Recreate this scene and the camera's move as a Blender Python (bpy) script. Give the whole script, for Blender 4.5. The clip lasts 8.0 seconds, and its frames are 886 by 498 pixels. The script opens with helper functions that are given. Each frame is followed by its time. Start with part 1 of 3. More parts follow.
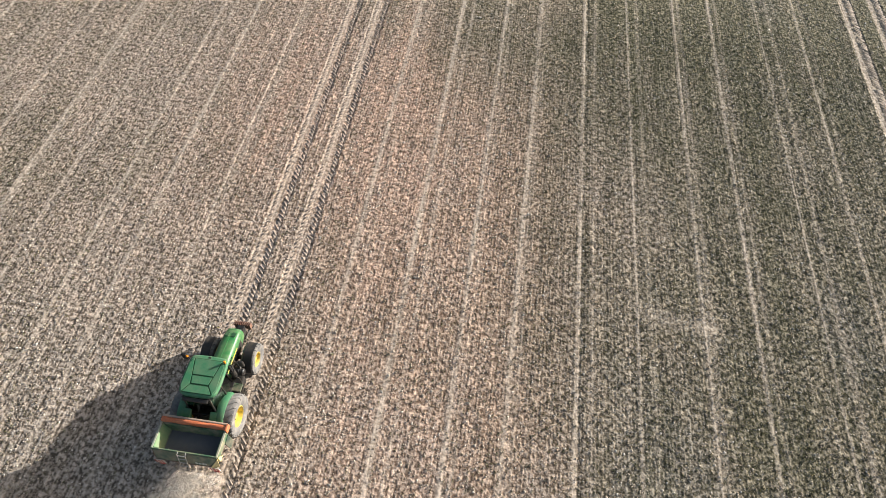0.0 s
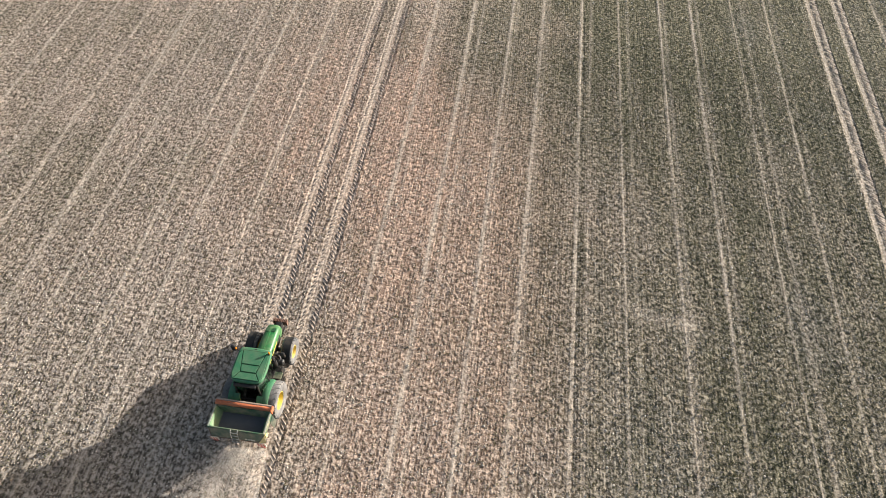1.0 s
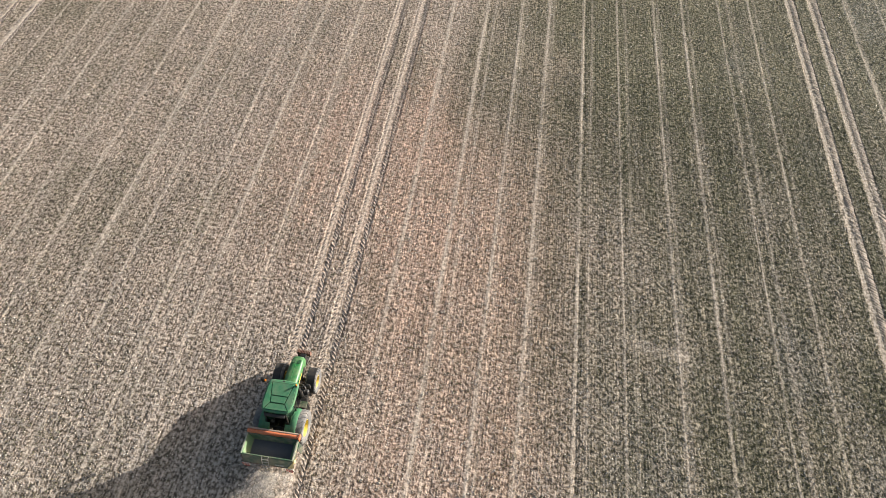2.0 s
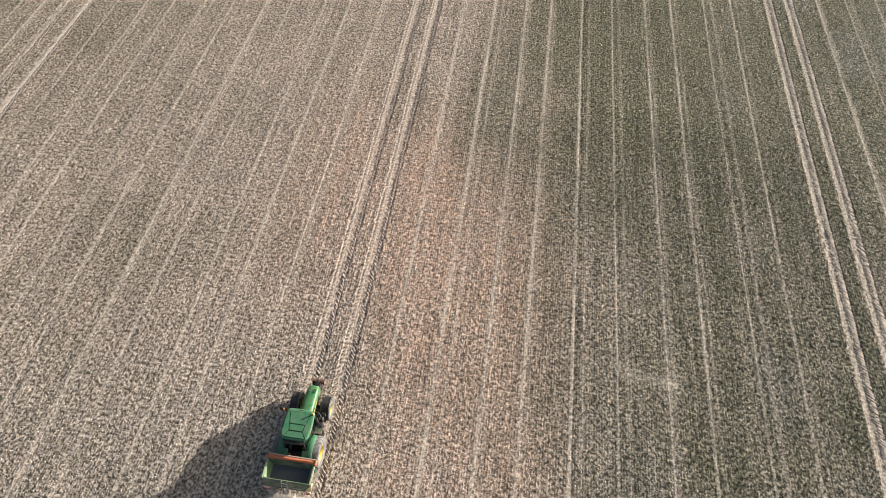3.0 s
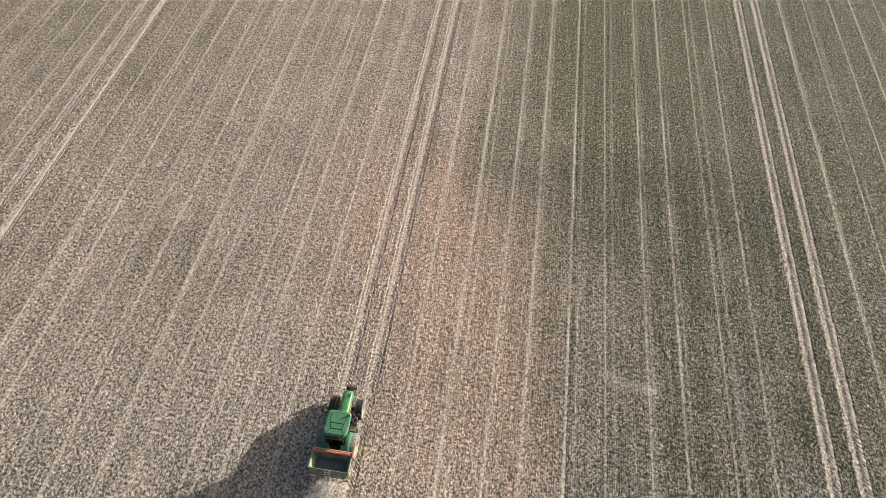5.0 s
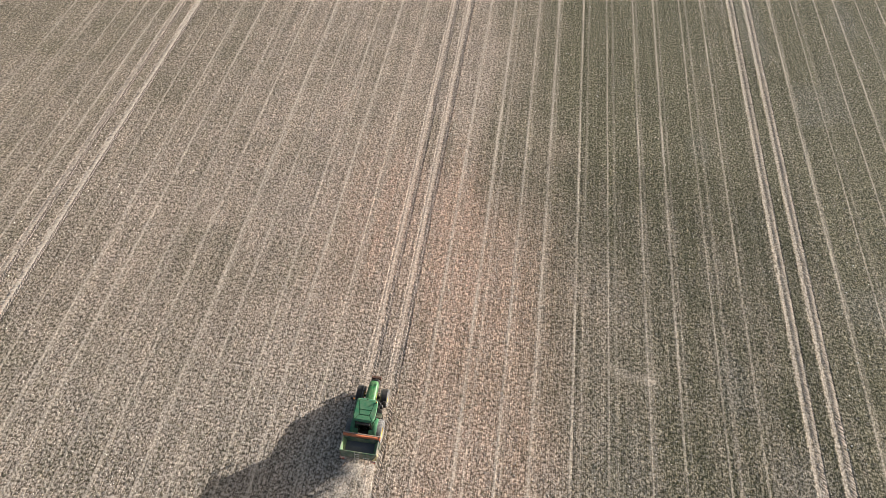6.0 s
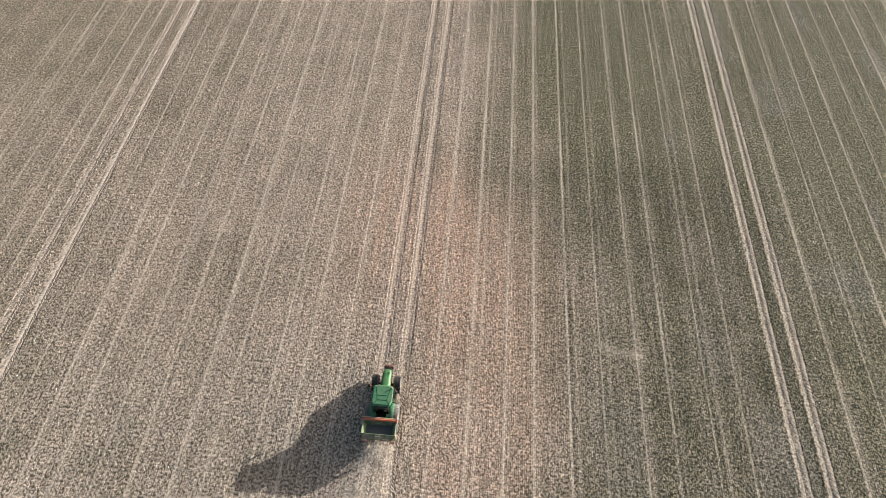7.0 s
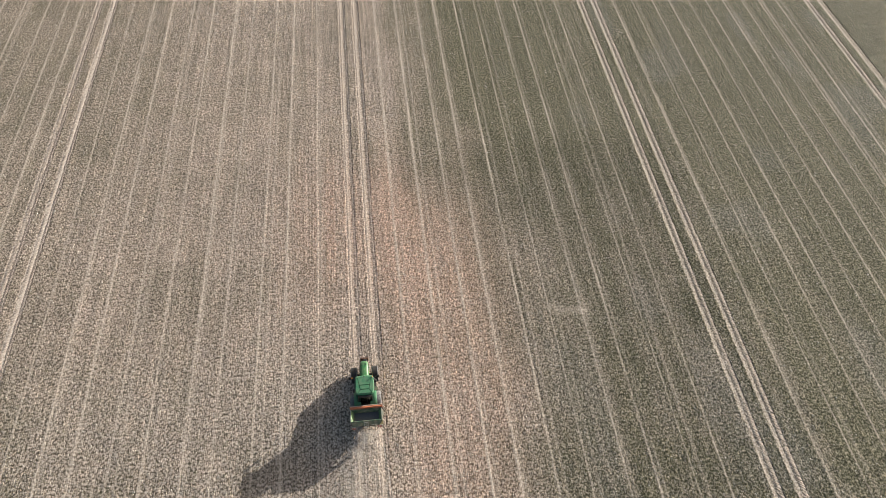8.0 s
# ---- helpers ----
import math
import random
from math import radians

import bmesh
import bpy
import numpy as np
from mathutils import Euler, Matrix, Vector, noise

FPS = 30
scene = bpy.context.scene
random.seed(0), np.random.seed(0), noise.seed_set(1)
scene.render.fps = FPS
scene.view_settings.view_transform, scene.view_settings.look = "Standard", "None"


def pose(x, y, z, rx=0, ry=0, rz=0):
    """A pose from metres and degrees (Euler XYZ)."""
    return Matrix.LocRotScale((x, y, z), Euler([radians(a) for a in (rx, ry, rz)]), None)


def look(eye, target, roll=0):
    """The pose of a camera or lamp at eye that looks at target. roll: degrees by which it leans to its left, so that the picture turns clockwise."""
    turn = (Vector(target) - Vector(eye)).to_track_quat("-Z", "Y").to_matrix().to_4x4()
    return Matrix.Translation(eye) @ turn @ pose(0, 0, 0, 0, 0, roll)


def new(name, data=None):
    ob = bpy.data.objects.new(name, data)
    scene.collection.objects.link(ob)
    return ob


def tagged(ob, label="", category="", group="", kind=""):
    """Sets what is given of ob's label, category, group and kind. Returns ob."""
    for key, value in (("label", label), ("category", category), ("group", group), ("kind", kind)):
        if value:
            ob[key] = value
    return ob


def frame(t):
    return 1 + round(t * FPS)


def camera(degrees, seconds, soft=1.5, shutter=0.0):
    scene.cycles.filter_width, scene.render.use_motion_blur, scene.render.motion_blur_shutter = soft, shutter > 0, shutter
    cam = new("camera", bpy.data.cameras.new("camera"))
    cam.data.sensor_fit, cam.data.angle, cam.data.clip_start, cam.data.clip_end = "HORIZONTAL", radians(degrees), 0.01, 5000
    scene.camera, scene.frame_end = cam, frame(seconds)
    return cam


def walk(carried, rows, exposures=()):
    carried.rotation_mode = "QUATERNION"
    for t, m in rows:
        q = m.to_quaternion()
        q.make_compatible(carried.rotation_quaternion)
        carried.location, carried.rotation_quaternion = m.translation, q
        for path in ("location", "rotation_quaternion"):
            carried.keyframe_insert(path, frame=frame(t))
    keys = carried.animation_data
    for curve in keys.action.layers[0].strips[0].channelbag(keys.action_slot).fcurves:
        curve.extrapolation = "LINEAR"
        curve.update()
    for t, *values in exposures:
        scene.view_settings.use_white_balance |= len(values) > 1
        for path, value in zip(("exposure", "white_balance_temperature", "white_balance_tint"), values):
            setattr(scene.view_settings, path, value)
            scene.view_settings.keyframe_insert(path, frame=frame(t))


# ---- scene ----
cam = camera(70.8, 8.0, soft=0.3)
# seconds, eye in metres, heading (left positive), pitch, bank in degrees
ROWS = [
    (0.0, 11.10, -8.29, 27.78, 6.70, -55.21, 1.75),
    (0.5, 10.89, -9.89, 29.63, 6.65, -55.10, 1.82),
    (1.0, 10.63, -10.63, 31.47, 6.58, -55.06, 1.89),
    (1.5, 10.14, -10.61, 33.20, 6.44, -55.05, 2.10),
    (3.0, 9.22, -10.43, 38.36, 6.18, -54.77, 2.48),
    (3.5, 9.07, -10.85, 40.13, 6.23, -54.70, 2.50),
    (4.0, 8.78, -11.38, 41.91, 6.16, -54.70, 2.58),
    (4.5, 8.61, -12.15, 43.55, 6.12, -54.68, 2.65),
    (6.0, 7.00, -15.76, 48.84, 5.89, -54.62, 2.96),
    (6.5, 6.17, -17.13, 50.47, 5.54, -54.67, 2.98),
    (7.0, 5.03, -18.83, 52.23, 2.01, -54.57, 3.22),
    (7.5, 3.80, -20.37, 53.89, -4.85, -54.53, 3.63),
    (8.0, 2.13, -22.17, 55.59, -10.16, -54.31, 4.06),
]
walk(cam, [(t, pose(x, y, z, 90 + pitch, 0, yaw) @ pose(0, 0, 0, 0, 0, bank)) for t, x, y, z, yaw, pitch, bank in ROWS])

# ---- light ----
SUN_HEIGHT, SUN_TURN = 13.4, 55.4      # degrees above the field; clockwise from +y
world = bpy.data.worlds.new("sky")
scene.world = world
world.use_nodes = True
sky = world.node_tree.nodes.new("ShaderNodeTexSky")
sky.sky_type, sky.sun_disc = "NISHITA", False
sky.dust_density, sky.ozone_density = 4.0, 0.6
sky.sun_elevation, sky.sun_rotation = radians(SUN_HEIGHT), radians(SUN_TURN)
world.node_tree.links.new(sky.outputs[0], world.node_tree.nodes["Background"].inputs[0])
world.node_tree.nodes["Background"].inputs[1].default_value = 0.082
sun = new("sun", bpy.data.lights.new("sun", "SUN"))
sun.data.energy, sun.data.angle, sun.data.color = 4.9, radians(0.6), (1.0, 0.972, 0.925)
ce = math.cos(radians(SUN_HEIGHT))
toward = Vector((ce * math.sin(radians(SUN_TURN)), ce * math.cos(radians(SUN_TURN)), math.sin(radians(SUN_HEIGHT))))
sun.matrix_world = look(toward * 90, (0, 0, 0))
scene.view_settings.exposure = 1.03

# ---- materials ----
def nodes_of(name):
    m = bpy.data.materials.new(name)
    m.use_nodes = True
    nt = m.node_tree
    return m, nt, nt.nodes["Principled BSDF"]


def noise_node(nt, scale, detail=3.0, rough=0.6, coords=None):
    n = nt.nodes.new("ShaderNodeTexNoise")
    n.inputs["Scale"].default_value, n.inputs["Detail"].default_value, n.inputs["Roughness"].default_value = scale, detail, rough
    if coords:
        nt.links.new(coords, n.inputs["Vector"])
    return n


def ramp_node(nt, source, stops):
    r = nt.nodes.new("ShaderNodeValToRGB")
    while len(r.color_ramp.elements) < len(stops):
        r.color_ramp.elements.new(0.5)
    for e, (at, c) in zip(r.color_ramp.elements, stops):
        e.position, e.color = at, (*c, 1)
    nt.links.new(source, r.inputs[0])
    return r


def mix_node(nt, fac, a, b, how="MIX"):
    n = nt.nodes.new("ShaderNodeMix")
    n.data_type, n.blend_type = "RGBA", how
    for value, socket in ((fac, n.inputs[0]), (a, n.inputs[6]), (b, n.inputs[7])):
        if isinstance(value, (int, float)):
            socket.default_value = value
        elif isinstance(value, tuple):
            socket.default_value = (*value, 1)
        else:
            nt.links.new(value, socket)
    return n.outputs[2]


def surface(name, color, rough=0.5, metal=0.0, dust=0.25, grain=60.0, bump=0.15, dust_color=(0.36, 0.29, 0.21)):
    """A worn outdoor surface: base colour with fine grain, and field dust lying on it in patches."""
    m, nt, bsdf = nodes_of(name)
    co = nt.nodes.new("ShaderNodeTexCoord").outputs["Object"]
    fine, broad = noise_node(nt, grain, 4, 0.6, co), noise_node(nt, 2.3, 5, 0.65, co)
    dark = tuple(c * 0.78 for c in color)
    light = tuple(min(1, c * 1.14) for c in color)
    grained = ramp_node(nt, fine.outputs[0], [(0.3, dark), (0.7, light)])
    cover = ramp_node(nt, broad.outputs[0], [(0.38, (0, 0, 0)), (0.78, (dust * 1.6,) * 3)])
    nt.links.new(mix_node(nt, cover.outputs[0], grained.outputs[0], dust_color), bsdf.inputs["Base Color"])
    rr = ramp_node(nt, broad.outputs[0], [(0.3, (rough,) * 3), (0.8, (min(1, rough + 0.3 * (dust > 0)),) * 3)])
    nt.links.new(rr.outputs[0], bsdf.inputs["Roughness"])
    bsdf.inputs["Metallic"].default_value = metal
    b = nt.nodes.new("ShaderNodeBump")
    b.inputs["Strength"].default_value, b.inputs["Distance"].default_value = bump, 0.004
    nt.links.new(fine.outputs[0], b.inputs["Height"])
    nt.links.new(b.outputs[0], bsdf.inputs["Normal"])
    return m


def field_soil():
    """Tilled loam: pale crust, brown crumbs with shade coloured into their hollows, rust-red streaks and a thin green
    cover, by the masks of the sheet.
    """
    m, nt, bsdf = nodes_of("field_soil")
    co = nt.nodes.new("ShaderNodeTexCoord").outputs["Object"]
    along = nt.nodes.new("ShaderNodeMapping")
    along.inputs["Scale"].default_value = (1.0, 0.9, 1.0)
    nt.links.new(co, along.inputs["Vector"])
    masks = {}
    for key in ("bare", "rust", "green", "grey"):
        a = nt.nodes.new("ShaderNodeAttribute")
        a.attribute_name = key
        masks[key] = a.outputs["Fac"]
    lump, crumb = noise_node(nt, 5.4, 0.6, 0.6, along.outputs[0]), noise_node(nt, 10.5, 0.8, 0.6, co)
    patch = noise_node(nt, 0.35, 5, 0.6, co)
    both = nt.nodes.new("ShaderNodeMath")
    both.operation = "MULTIPLY_ADD"
    both.inputs[1].default_value = 0.40
    nt.links.new(crumb.outputs[0], both.inputs[0])
    half = nt.nodes.new("ShaderNodeMath")
    half.operation = "MULTIPLY"
    half.inputs[1].default_value = 0.60
    nt.links.new(lump.outputs[0], half.inputs[0])
    nt.links.new(half.outputs[0], both.inputs[2])
    drills = nt.nodes.new("ShaderNodeTexWave")
    drills.wave_profile, drills.bands_direction = "SIN", "X"
    drills.inputs["Scale"].default_value = 2 * math.pi / 20 / 0.165
    drills.inputs["Distortion"].default_value, drills.inputs["Detail Scale"].default_value = 0.8, 1.6
    nt.links.new(co, drills.inputs["Vector"])
    ridged = nt.nodes.new("ShaderNodeMath")
    ridged.operation, ridged.inputs[1].default_value = "MULTIPLY_ADD", 0.050
    nt.links.new(drills.outputs["Fac"], ridged.inputs[0])
    nt.links.new(both.outputs[0], ridged.inputs[2])
    centred = nt.nodes.new("ShaderNodeMath")
    centred.operation, centred.inputs[1].default_value = "SUBTRACT", 0.025
    nt.links.new(ridged.outputs[0], centred.inputs[0])
    relief = centred.outputs[0]
    # ramps over the relief put the shade between crumbs into the colour: hollows dark, tops pale
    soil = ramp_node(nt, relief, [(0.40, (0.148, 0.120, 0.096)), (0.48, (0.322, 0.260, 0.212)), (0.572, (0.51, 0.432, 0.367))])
    pale = ramp_node(nt, patch.outputs[0], [(0.35, (0.86, 0.87, 0.87)), (0.7, (1.10, 1.08, 1.05))])
    c = mix_node(nt, 1.0, soil.outputs[0], pale.outputs[0], "MULTIPLY")
    mottle = noise_node(nt, 2.7, 1.0, 0.6, along.outputs[0])
    dapple = ramp_node(nt, mottle.outputs[0], [(0.33, (0.75, 0.75, 0.74)), (0.5, (0.97, 0.97, 0.97)), (0.67, (1.23, 1.225, 1.22))])
    drawn = nt.nodes.new("ShaderNodeMapping")
    drawn.inputs["Scale"].default_value = (3.3, 0.05, 1.0)
    nt.links.new(co, drawn.inputs["Vector"])
    coulters = noise_node(nt, 1.0, 2.0, 0.7, drawn.outputs[0])
    tone = ramp_node(nt, coulters.outputs[0], [(0.30, (0.75, 0.76, 0.75)), (0.50, (0.965, 0.965, 0.965)), (0.72, (1.25, 1.23, 1.21))])
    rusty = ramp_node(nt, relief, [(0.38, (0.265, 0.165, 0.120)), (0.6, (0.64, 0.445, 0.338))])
    c = mix_node(nt, masks["rust"], c, rusty.outputs[0])
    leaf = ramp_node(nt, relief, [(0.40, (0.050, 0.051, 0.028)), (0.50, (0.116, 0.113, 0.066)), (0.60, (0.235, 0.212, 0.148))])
    c = mix_node(nt, masks["green"], c, leaf.outputs[0])
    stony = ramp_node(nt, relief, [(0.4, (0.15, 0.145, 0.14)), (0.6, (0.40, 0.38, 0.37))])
    c = mix_node(nt, masks["grey"], c, stony.outputs[0])
    c = mix_node(nt, 1.0, c, tone.outputs[0], "MULTIPLY")
    c = mix_node(nt, 1.0, c, dapple.outputs[0], "MULTIPLY")
    bare = ramp_node(nt, relief, [(0.38, (0.41, 0.340, 0.272)), (0.6, (0.66, 0.560, 0.465))])
    c = mix_node(nt, masks["bare"], c, bare.outputs[0])
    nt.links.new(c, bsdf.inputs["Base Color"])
    bsdf.inputs["Roughness"].default_value = 0.95
    bsdf.inputs["Specular IOR Level"].default_value = 0.15
    b = nt.nodes.new("ShaderNodeBump")
    b.inputs["Strength"].default_value, b.inputs["Distance"].default_value = 1.0, 0.062
    smoother = nt.nodes.new("ShaderNodeMath")
    smoother.operation, smoother.inputs[1].default_value, smoother.inputs[2].default_value = "MULTIPLY_ADD", -0.75, 1.0
    nt.links.new(masks["bare"], smoother.inputs[0])
    nt.links.new(smoother.outputs[0], b.inputs["Strength"])
    nt.links.new(relief, b.inputs["Height"])
    nt.links.new(b.outputs[0], bsdf.inputs["Normal"])
    return m


def bits(name, stops, rough=0.85):
    """For the scattered bits of the field: each one its own shade."""
    m, nt, bsdf = nodes_of(name)
    g = nt.nodes.new("ShaderNodeNewGeometry")
    r = ramp_node(nt, g.outputs["Random Per Island"], stops)
    nt.links.new(r.outputs[0], bsdf.inputs["Base Color"])
    bsdf.inputs["Roughness"].default_value = rough
    bsdf.inputs["Specular IOR Level"].default_value = 0.2
    return m


SOIL = field_soil()
LEAF = bits("seedling_leaf", [(0.0, (0.070, 0.078, 0.034)), (0.55, (0.130, 0.135, 0.060)), (1.0, (0.20, 0.19, 0.10))])
CLOD = bits("dry_clod", [(0.0, (0.22, 0.175, 0.13)), (0.5, (0.40, 0.33, 0.255)), (0.78, (0.58, 0.50, 0.40)), (1.0, (0.76, 0.70, 0.62))])

# ---- the field ----
# wheel ways of the passes: middle of each lane, in metres across the field
LANES = [-71.75, -69.7, -35.90, -33.85, -0.74, 1.25, 35.45, 37.65, 72.5, 74.75]
# seams between neighbouring drill passes, and the open furrows that some of them left
SEAMS = [-49.3, -46.4, -43.0, -40.4, -38.2, -31.0, -28.1, -25.4, -22.3, -19.4, -16.1, -13.6, -10.2, -7.7, -4.4,
         4.1, 7.25, 10.45, 13.0, 16.15, 19.15, 22.5, 25.1, 28.5, 31.35, 40.65, 43.8, 47.1, 49.8, 52.9, 55.8, 58.6, 61.7, 64.5, 67.4]
FURROWS = [-30.75, -19.1, -4.25, 10.25, 16.32, 22.28, 28.75, 31.65, 40.9, 50.1]
rng = np.random.default_rng(4)
LANE_HALF = 0.47


def lattice(x, y, size, seed):
    """Smooth random values from -1 to 1 with hills about size metres apart."""
    table = np.random.default_rng(seed).uniform(-1, 1, (256, 256))
    u, v = x / size, y / size
    i, j = np.floor(u).astype(int), np.floor(v).astype(int)
    a, b = u - i, v - j
    a, b = a * a * (3 - 2 * a), b * b * (3 - 2 * b)
    t = lambda p, q: table[p % 256, q % 256]
    return (t(i, j) * (1 - a) + t(i + 1, j) * a) * (1 - b) + (t(i, j + 1) * (1 - a) + t(i + 1, j + 1) * a) * b


def smooth(e0, e1, v):
    k = np.clip((v - e0) / (e1 - e0), 0, 1)
    return k * k * (3 - 2 * k)


# the stretch that the eye passes nearest, where the bits are small and many
NEAR = (-28.0, 42.0, -14.0, 36.0)
FAR = (-64.0, 92.0, -22.0, 82.0)


def nearby(x, y):
    """1 in the near stretch, fading to 0 over some metres at its edges."""
    return smooth(NEAR[0], NEAR[0] + 6, x) * smooth(NEAR[1], NEAR[1] - 6, x) * smooth(NEAR[3], NEAR[3] - 8, y)


def lane_gap(x):
    return np.min(np.abs(x[..., None] - np.array(LANES)), axis=-1)


def lane_depth(x):
    return np.where(np.abs(x) < 20, 0.032, 0.026)


def fanned(x, y):
    """The drill passes spread a little towards the far end of the field's right half."""
    return x + 0.0105 * smooth(8, 34, x) * np.clip(y, -60, 120)


def lane_off(x):
    d = x[..., None] - np.array(LANES)
    return np.take_along_axis(d, np.argmin(np.abs(d), axis=-1)[..., None], -1)[..., 0]


def wander(y, k):
    return 0.03 * lattice(y, y * 0 + k * 7.3, 14.0, 31) + 0.004 * lattice(y, y * 0 + k * 3.1, 1.3, 32)


def seam_mask(x, y):
    out = np.zeros_like(x)
    for k, s in enumerate(SEAMS):
        near = np.abs(x - s) < 1.5
        xn, yn = x[near], y[near]
        left = s < 0
        strength = (0.82 + 0.25 * lattice(yn, yn * 0 + k * 5.7, 6.0, 33)) * (1.0 if left else 0.95)
        width = (0.10 if left else 0.15 if s < 15 else 0.085) + 0.025 * math.sin(k * 2.1)
        line = np.exp(-((xn - s - wander(yn, k)) / width) ** 2) * strength
        side = 0.55 + 0.25 * math.sin(k * 1.7)
        line = np.maximum(line, (0.50 + 0.22 * math.sin(k * 3.3)) * (0.85 if left else 1.0) * np.exp(-((xn - s - side - wander(yn, k + 40)) / 0.10) ** 2) * strength)
        out[near] = np.maximum(out[near], line)
    return out


def masks_at(x, y):
    """What covers the soil at a place: bare strips and the sunlit side of the lanes, rust-red earth, green cover, grey
    stony earth.
    """
    n1, n2, n3 = lattice(x, y, 7.0, 11), lattice(x, y, 2.1, 12), lattice(x, y / 3.0, 0.9, 13)
    streak = lattice(x, y / 25.0, 0.55, 14)
    rust = smooth(0.6, 5.0, x + 1.0 * n1) * smooth(19.0, 10.5, x + 2.0 * n1) * smooth(-16, -6, y + 3 * n1) * smooth(36, 20, y + 5 * n1)
    rust = rust * (0.85 + 0.15 * smooth(-2, 9, y)) * (0.58 + 0.12 * streak + 0.16 * n2) + 0.28 * smooth(-30, 10, y) * np.exp(-((x - 1.84 - wander(y, 3)) / 0.11) ** 2)
    rust += 0.11 * smooth(0, 10, y) * smooth(26, 14, x) + 0.52 * smooth(4, 20, y) * smooth(-12, -2, x) * smooth(10, 4, x) * smooth(46, 26, y) * (1 + 0.5 * streak) * smooth(44, 20, y)
    g = smooth(7.5, 21.0, x + 2.5 * n1) * 0.40 + smooth(4.0, 8.0, x + n1) * (0.09 + 0.36 * smooth(19, 35, y + 3 * n1)) * smooth(34, 22, x)
    g += 0.16 * smooth(16, 40, y) * smooth(9, 17, x) + smooth(-12, -42, x + 4 * n1) * 0.28 + 0.18 * smooth(37, 47, x) + 0.03 + 0.07 * smooth(2, 9, x) + 0.12 * smooth(18, 45, y) * smooth(6, 0, x)
    g = g * (1 - 0.55 * np.clip(rust, 0, 1)) + 0.06 * n1 + 0.09 * n2 + (0.05 + 0.10 * smooth(12, 20, x)) * streak + 0.07 * n3
    g += 0.14 * smooth(0.25, 0.8, lattice(x, y / 1.5, 3.4, 16)) * smooth(8, 2, x)
    g += 0.07 * smooth(19, 25, x) + 0.10 * smooth(24, 34, x) + 0.06 * smooth(33, 42, x) + 0.04 * smooth(8, 14, x)
    g -= 0.10 * smooth(8, -2, y) * smooth(2, 6, x) * smooth(20, 12, x)
    g -= 0.05 * smooth(42, 62, y) * smooth(26, 12, x) * smooth(4, 8, x)
    pale = np.exp(-((y - 8.2 + 0.28 * (x - 21.1) + 0.45 * n2) / 0.60) ** 2) * smooth(18.4, 19.8, x) * smooth(24.4, 22.4, x)
    grey = smooth(0.35, 0.75, lattice(x, y / 2.2, 4.2, 15)) * smooth(14, 24, x) * 0.16
    gap = lane_gap(x)
    off = lane_off(x) + 0.06 * n3
    # each lane's left side faces the sun: its brightness is put into the masks
    lit_shelf = smooth(-0.60, -0.44, off) * smooth(0.10, -0.06, off)
    lane = np.where(np.abs(x) < 20, (0.26 + 0.20 * smooth(4, 22, y)) * lit_shelf, np.where(x > 0, 0.48 * smooth(-0.46, -0.40, off) * smooth(-0.14, -0.22, off), np.where(np.abs(x + 33.85) < 1, 0.85 * smooth(-0.44, -0.36, off) * smooth(0.26, 0.16, off), 0.52 * smooth(-0.46, -0.40, off) * smooth(-0.02, -0.12, off)))) + 0.06 * smooth(0.56, 0.44, gap)
    rust = rust + 0.10 * lit_shelf * smooth(20, 8, np.abs(x))
    g = g * (1 - 0.6 * smooth(0.6, 0.4, gap))
    bare = np.clip(np.maximum(seam_mask(x, y) * (0.90 + 0.15 * n3), lane) + 0.32 * pale, 0, 1)
    return bare, np.clip(rust, 0, 0.8), np.clip(g, 0, 0.9), np.clip(grey, 0, 1)


def lie(x, y):
    """Height of the field's surface: broad waves, drill rows, seams, and the pressed wheel lanes with their shoulders."""
    gap = lane_gap(x) + 0.03 * lattice(x * 3, y, 0.22, 23) + 0.02 * lattice(x, y, 1.4, 24)
    z = 0.012 * lattice(x, y, 1.7, 21) + 0.011 * lattice(x, y, 0.42, 22)
    z = z * (0.35 + 0.65 * smooth(0.35, 0.60, gap))
    seam = seam_mask(x, y)
    z += 0.013 * seam - 0.004 * seam_mask(x - 0.15, y)
    for f in FURROWS:
        z -= 0.011 * np.exp(-((x - f - wander(y, f)) / 0.065) ** 2)
    off = lane_off(x) + (gap - lane_gap(x)) * 0.6
    z -= lane_depth(x) * (0.45 * smooth(-0.50, -0.40, off) + 0.55 * smooth(0.14, 0.25, off)) * smooth(LANE_HALF + 0.03, LANE_HALF - 0.02, off)
    z += 0.010 * np.exp(-((gap - LANE_HALF - 0.13) / 0.09) ** 2)
    return z


def sheet(name, xs, ys, material):
    gx, gy = np.meshgrid(xs, ys)
    x, y = gx.ravel(), gy.ravel()
    inside = (np.abs(x) < 110) & (y > -50) & (y < 120)
    z = np.where(inside, lie(x, y), 0.0)
    crumbs = rng.normal(0, 0.013, len(x)) * (0.75 + 0.25 * nearby(x, y)) * inside * (0.4 + 0.6 * smooth(0.3, 0.6, lane_gap(x))) * (1 - 0.75 * np.clip(seam_mask(x, y) + seam_mask(x + 0.12, y) + seam_mask(x - 0.12, y), 0, 1))
    co = np.stack([fanned(x, y), y, z + crumbs], 1)
    nx, ny = len(xs), len(ys)
    i = (np.arange(ny - 1)[:, None] * nx + np.arange(nx - 1)[None, :]).ravel()
    quads = np.stack([i, i + 1, i + 1 + nx, i + nx], 1)
    me = raw_mesh(name, co, quads, material)
    for key, values in zip(("bare", "rust", "green", "grey"), masks_at(x, y)):
        a = me.attributes.new(key, "FLOAT", "POINT")
        a.data.foreach_set("value", values.astype(np.float32))
    return me


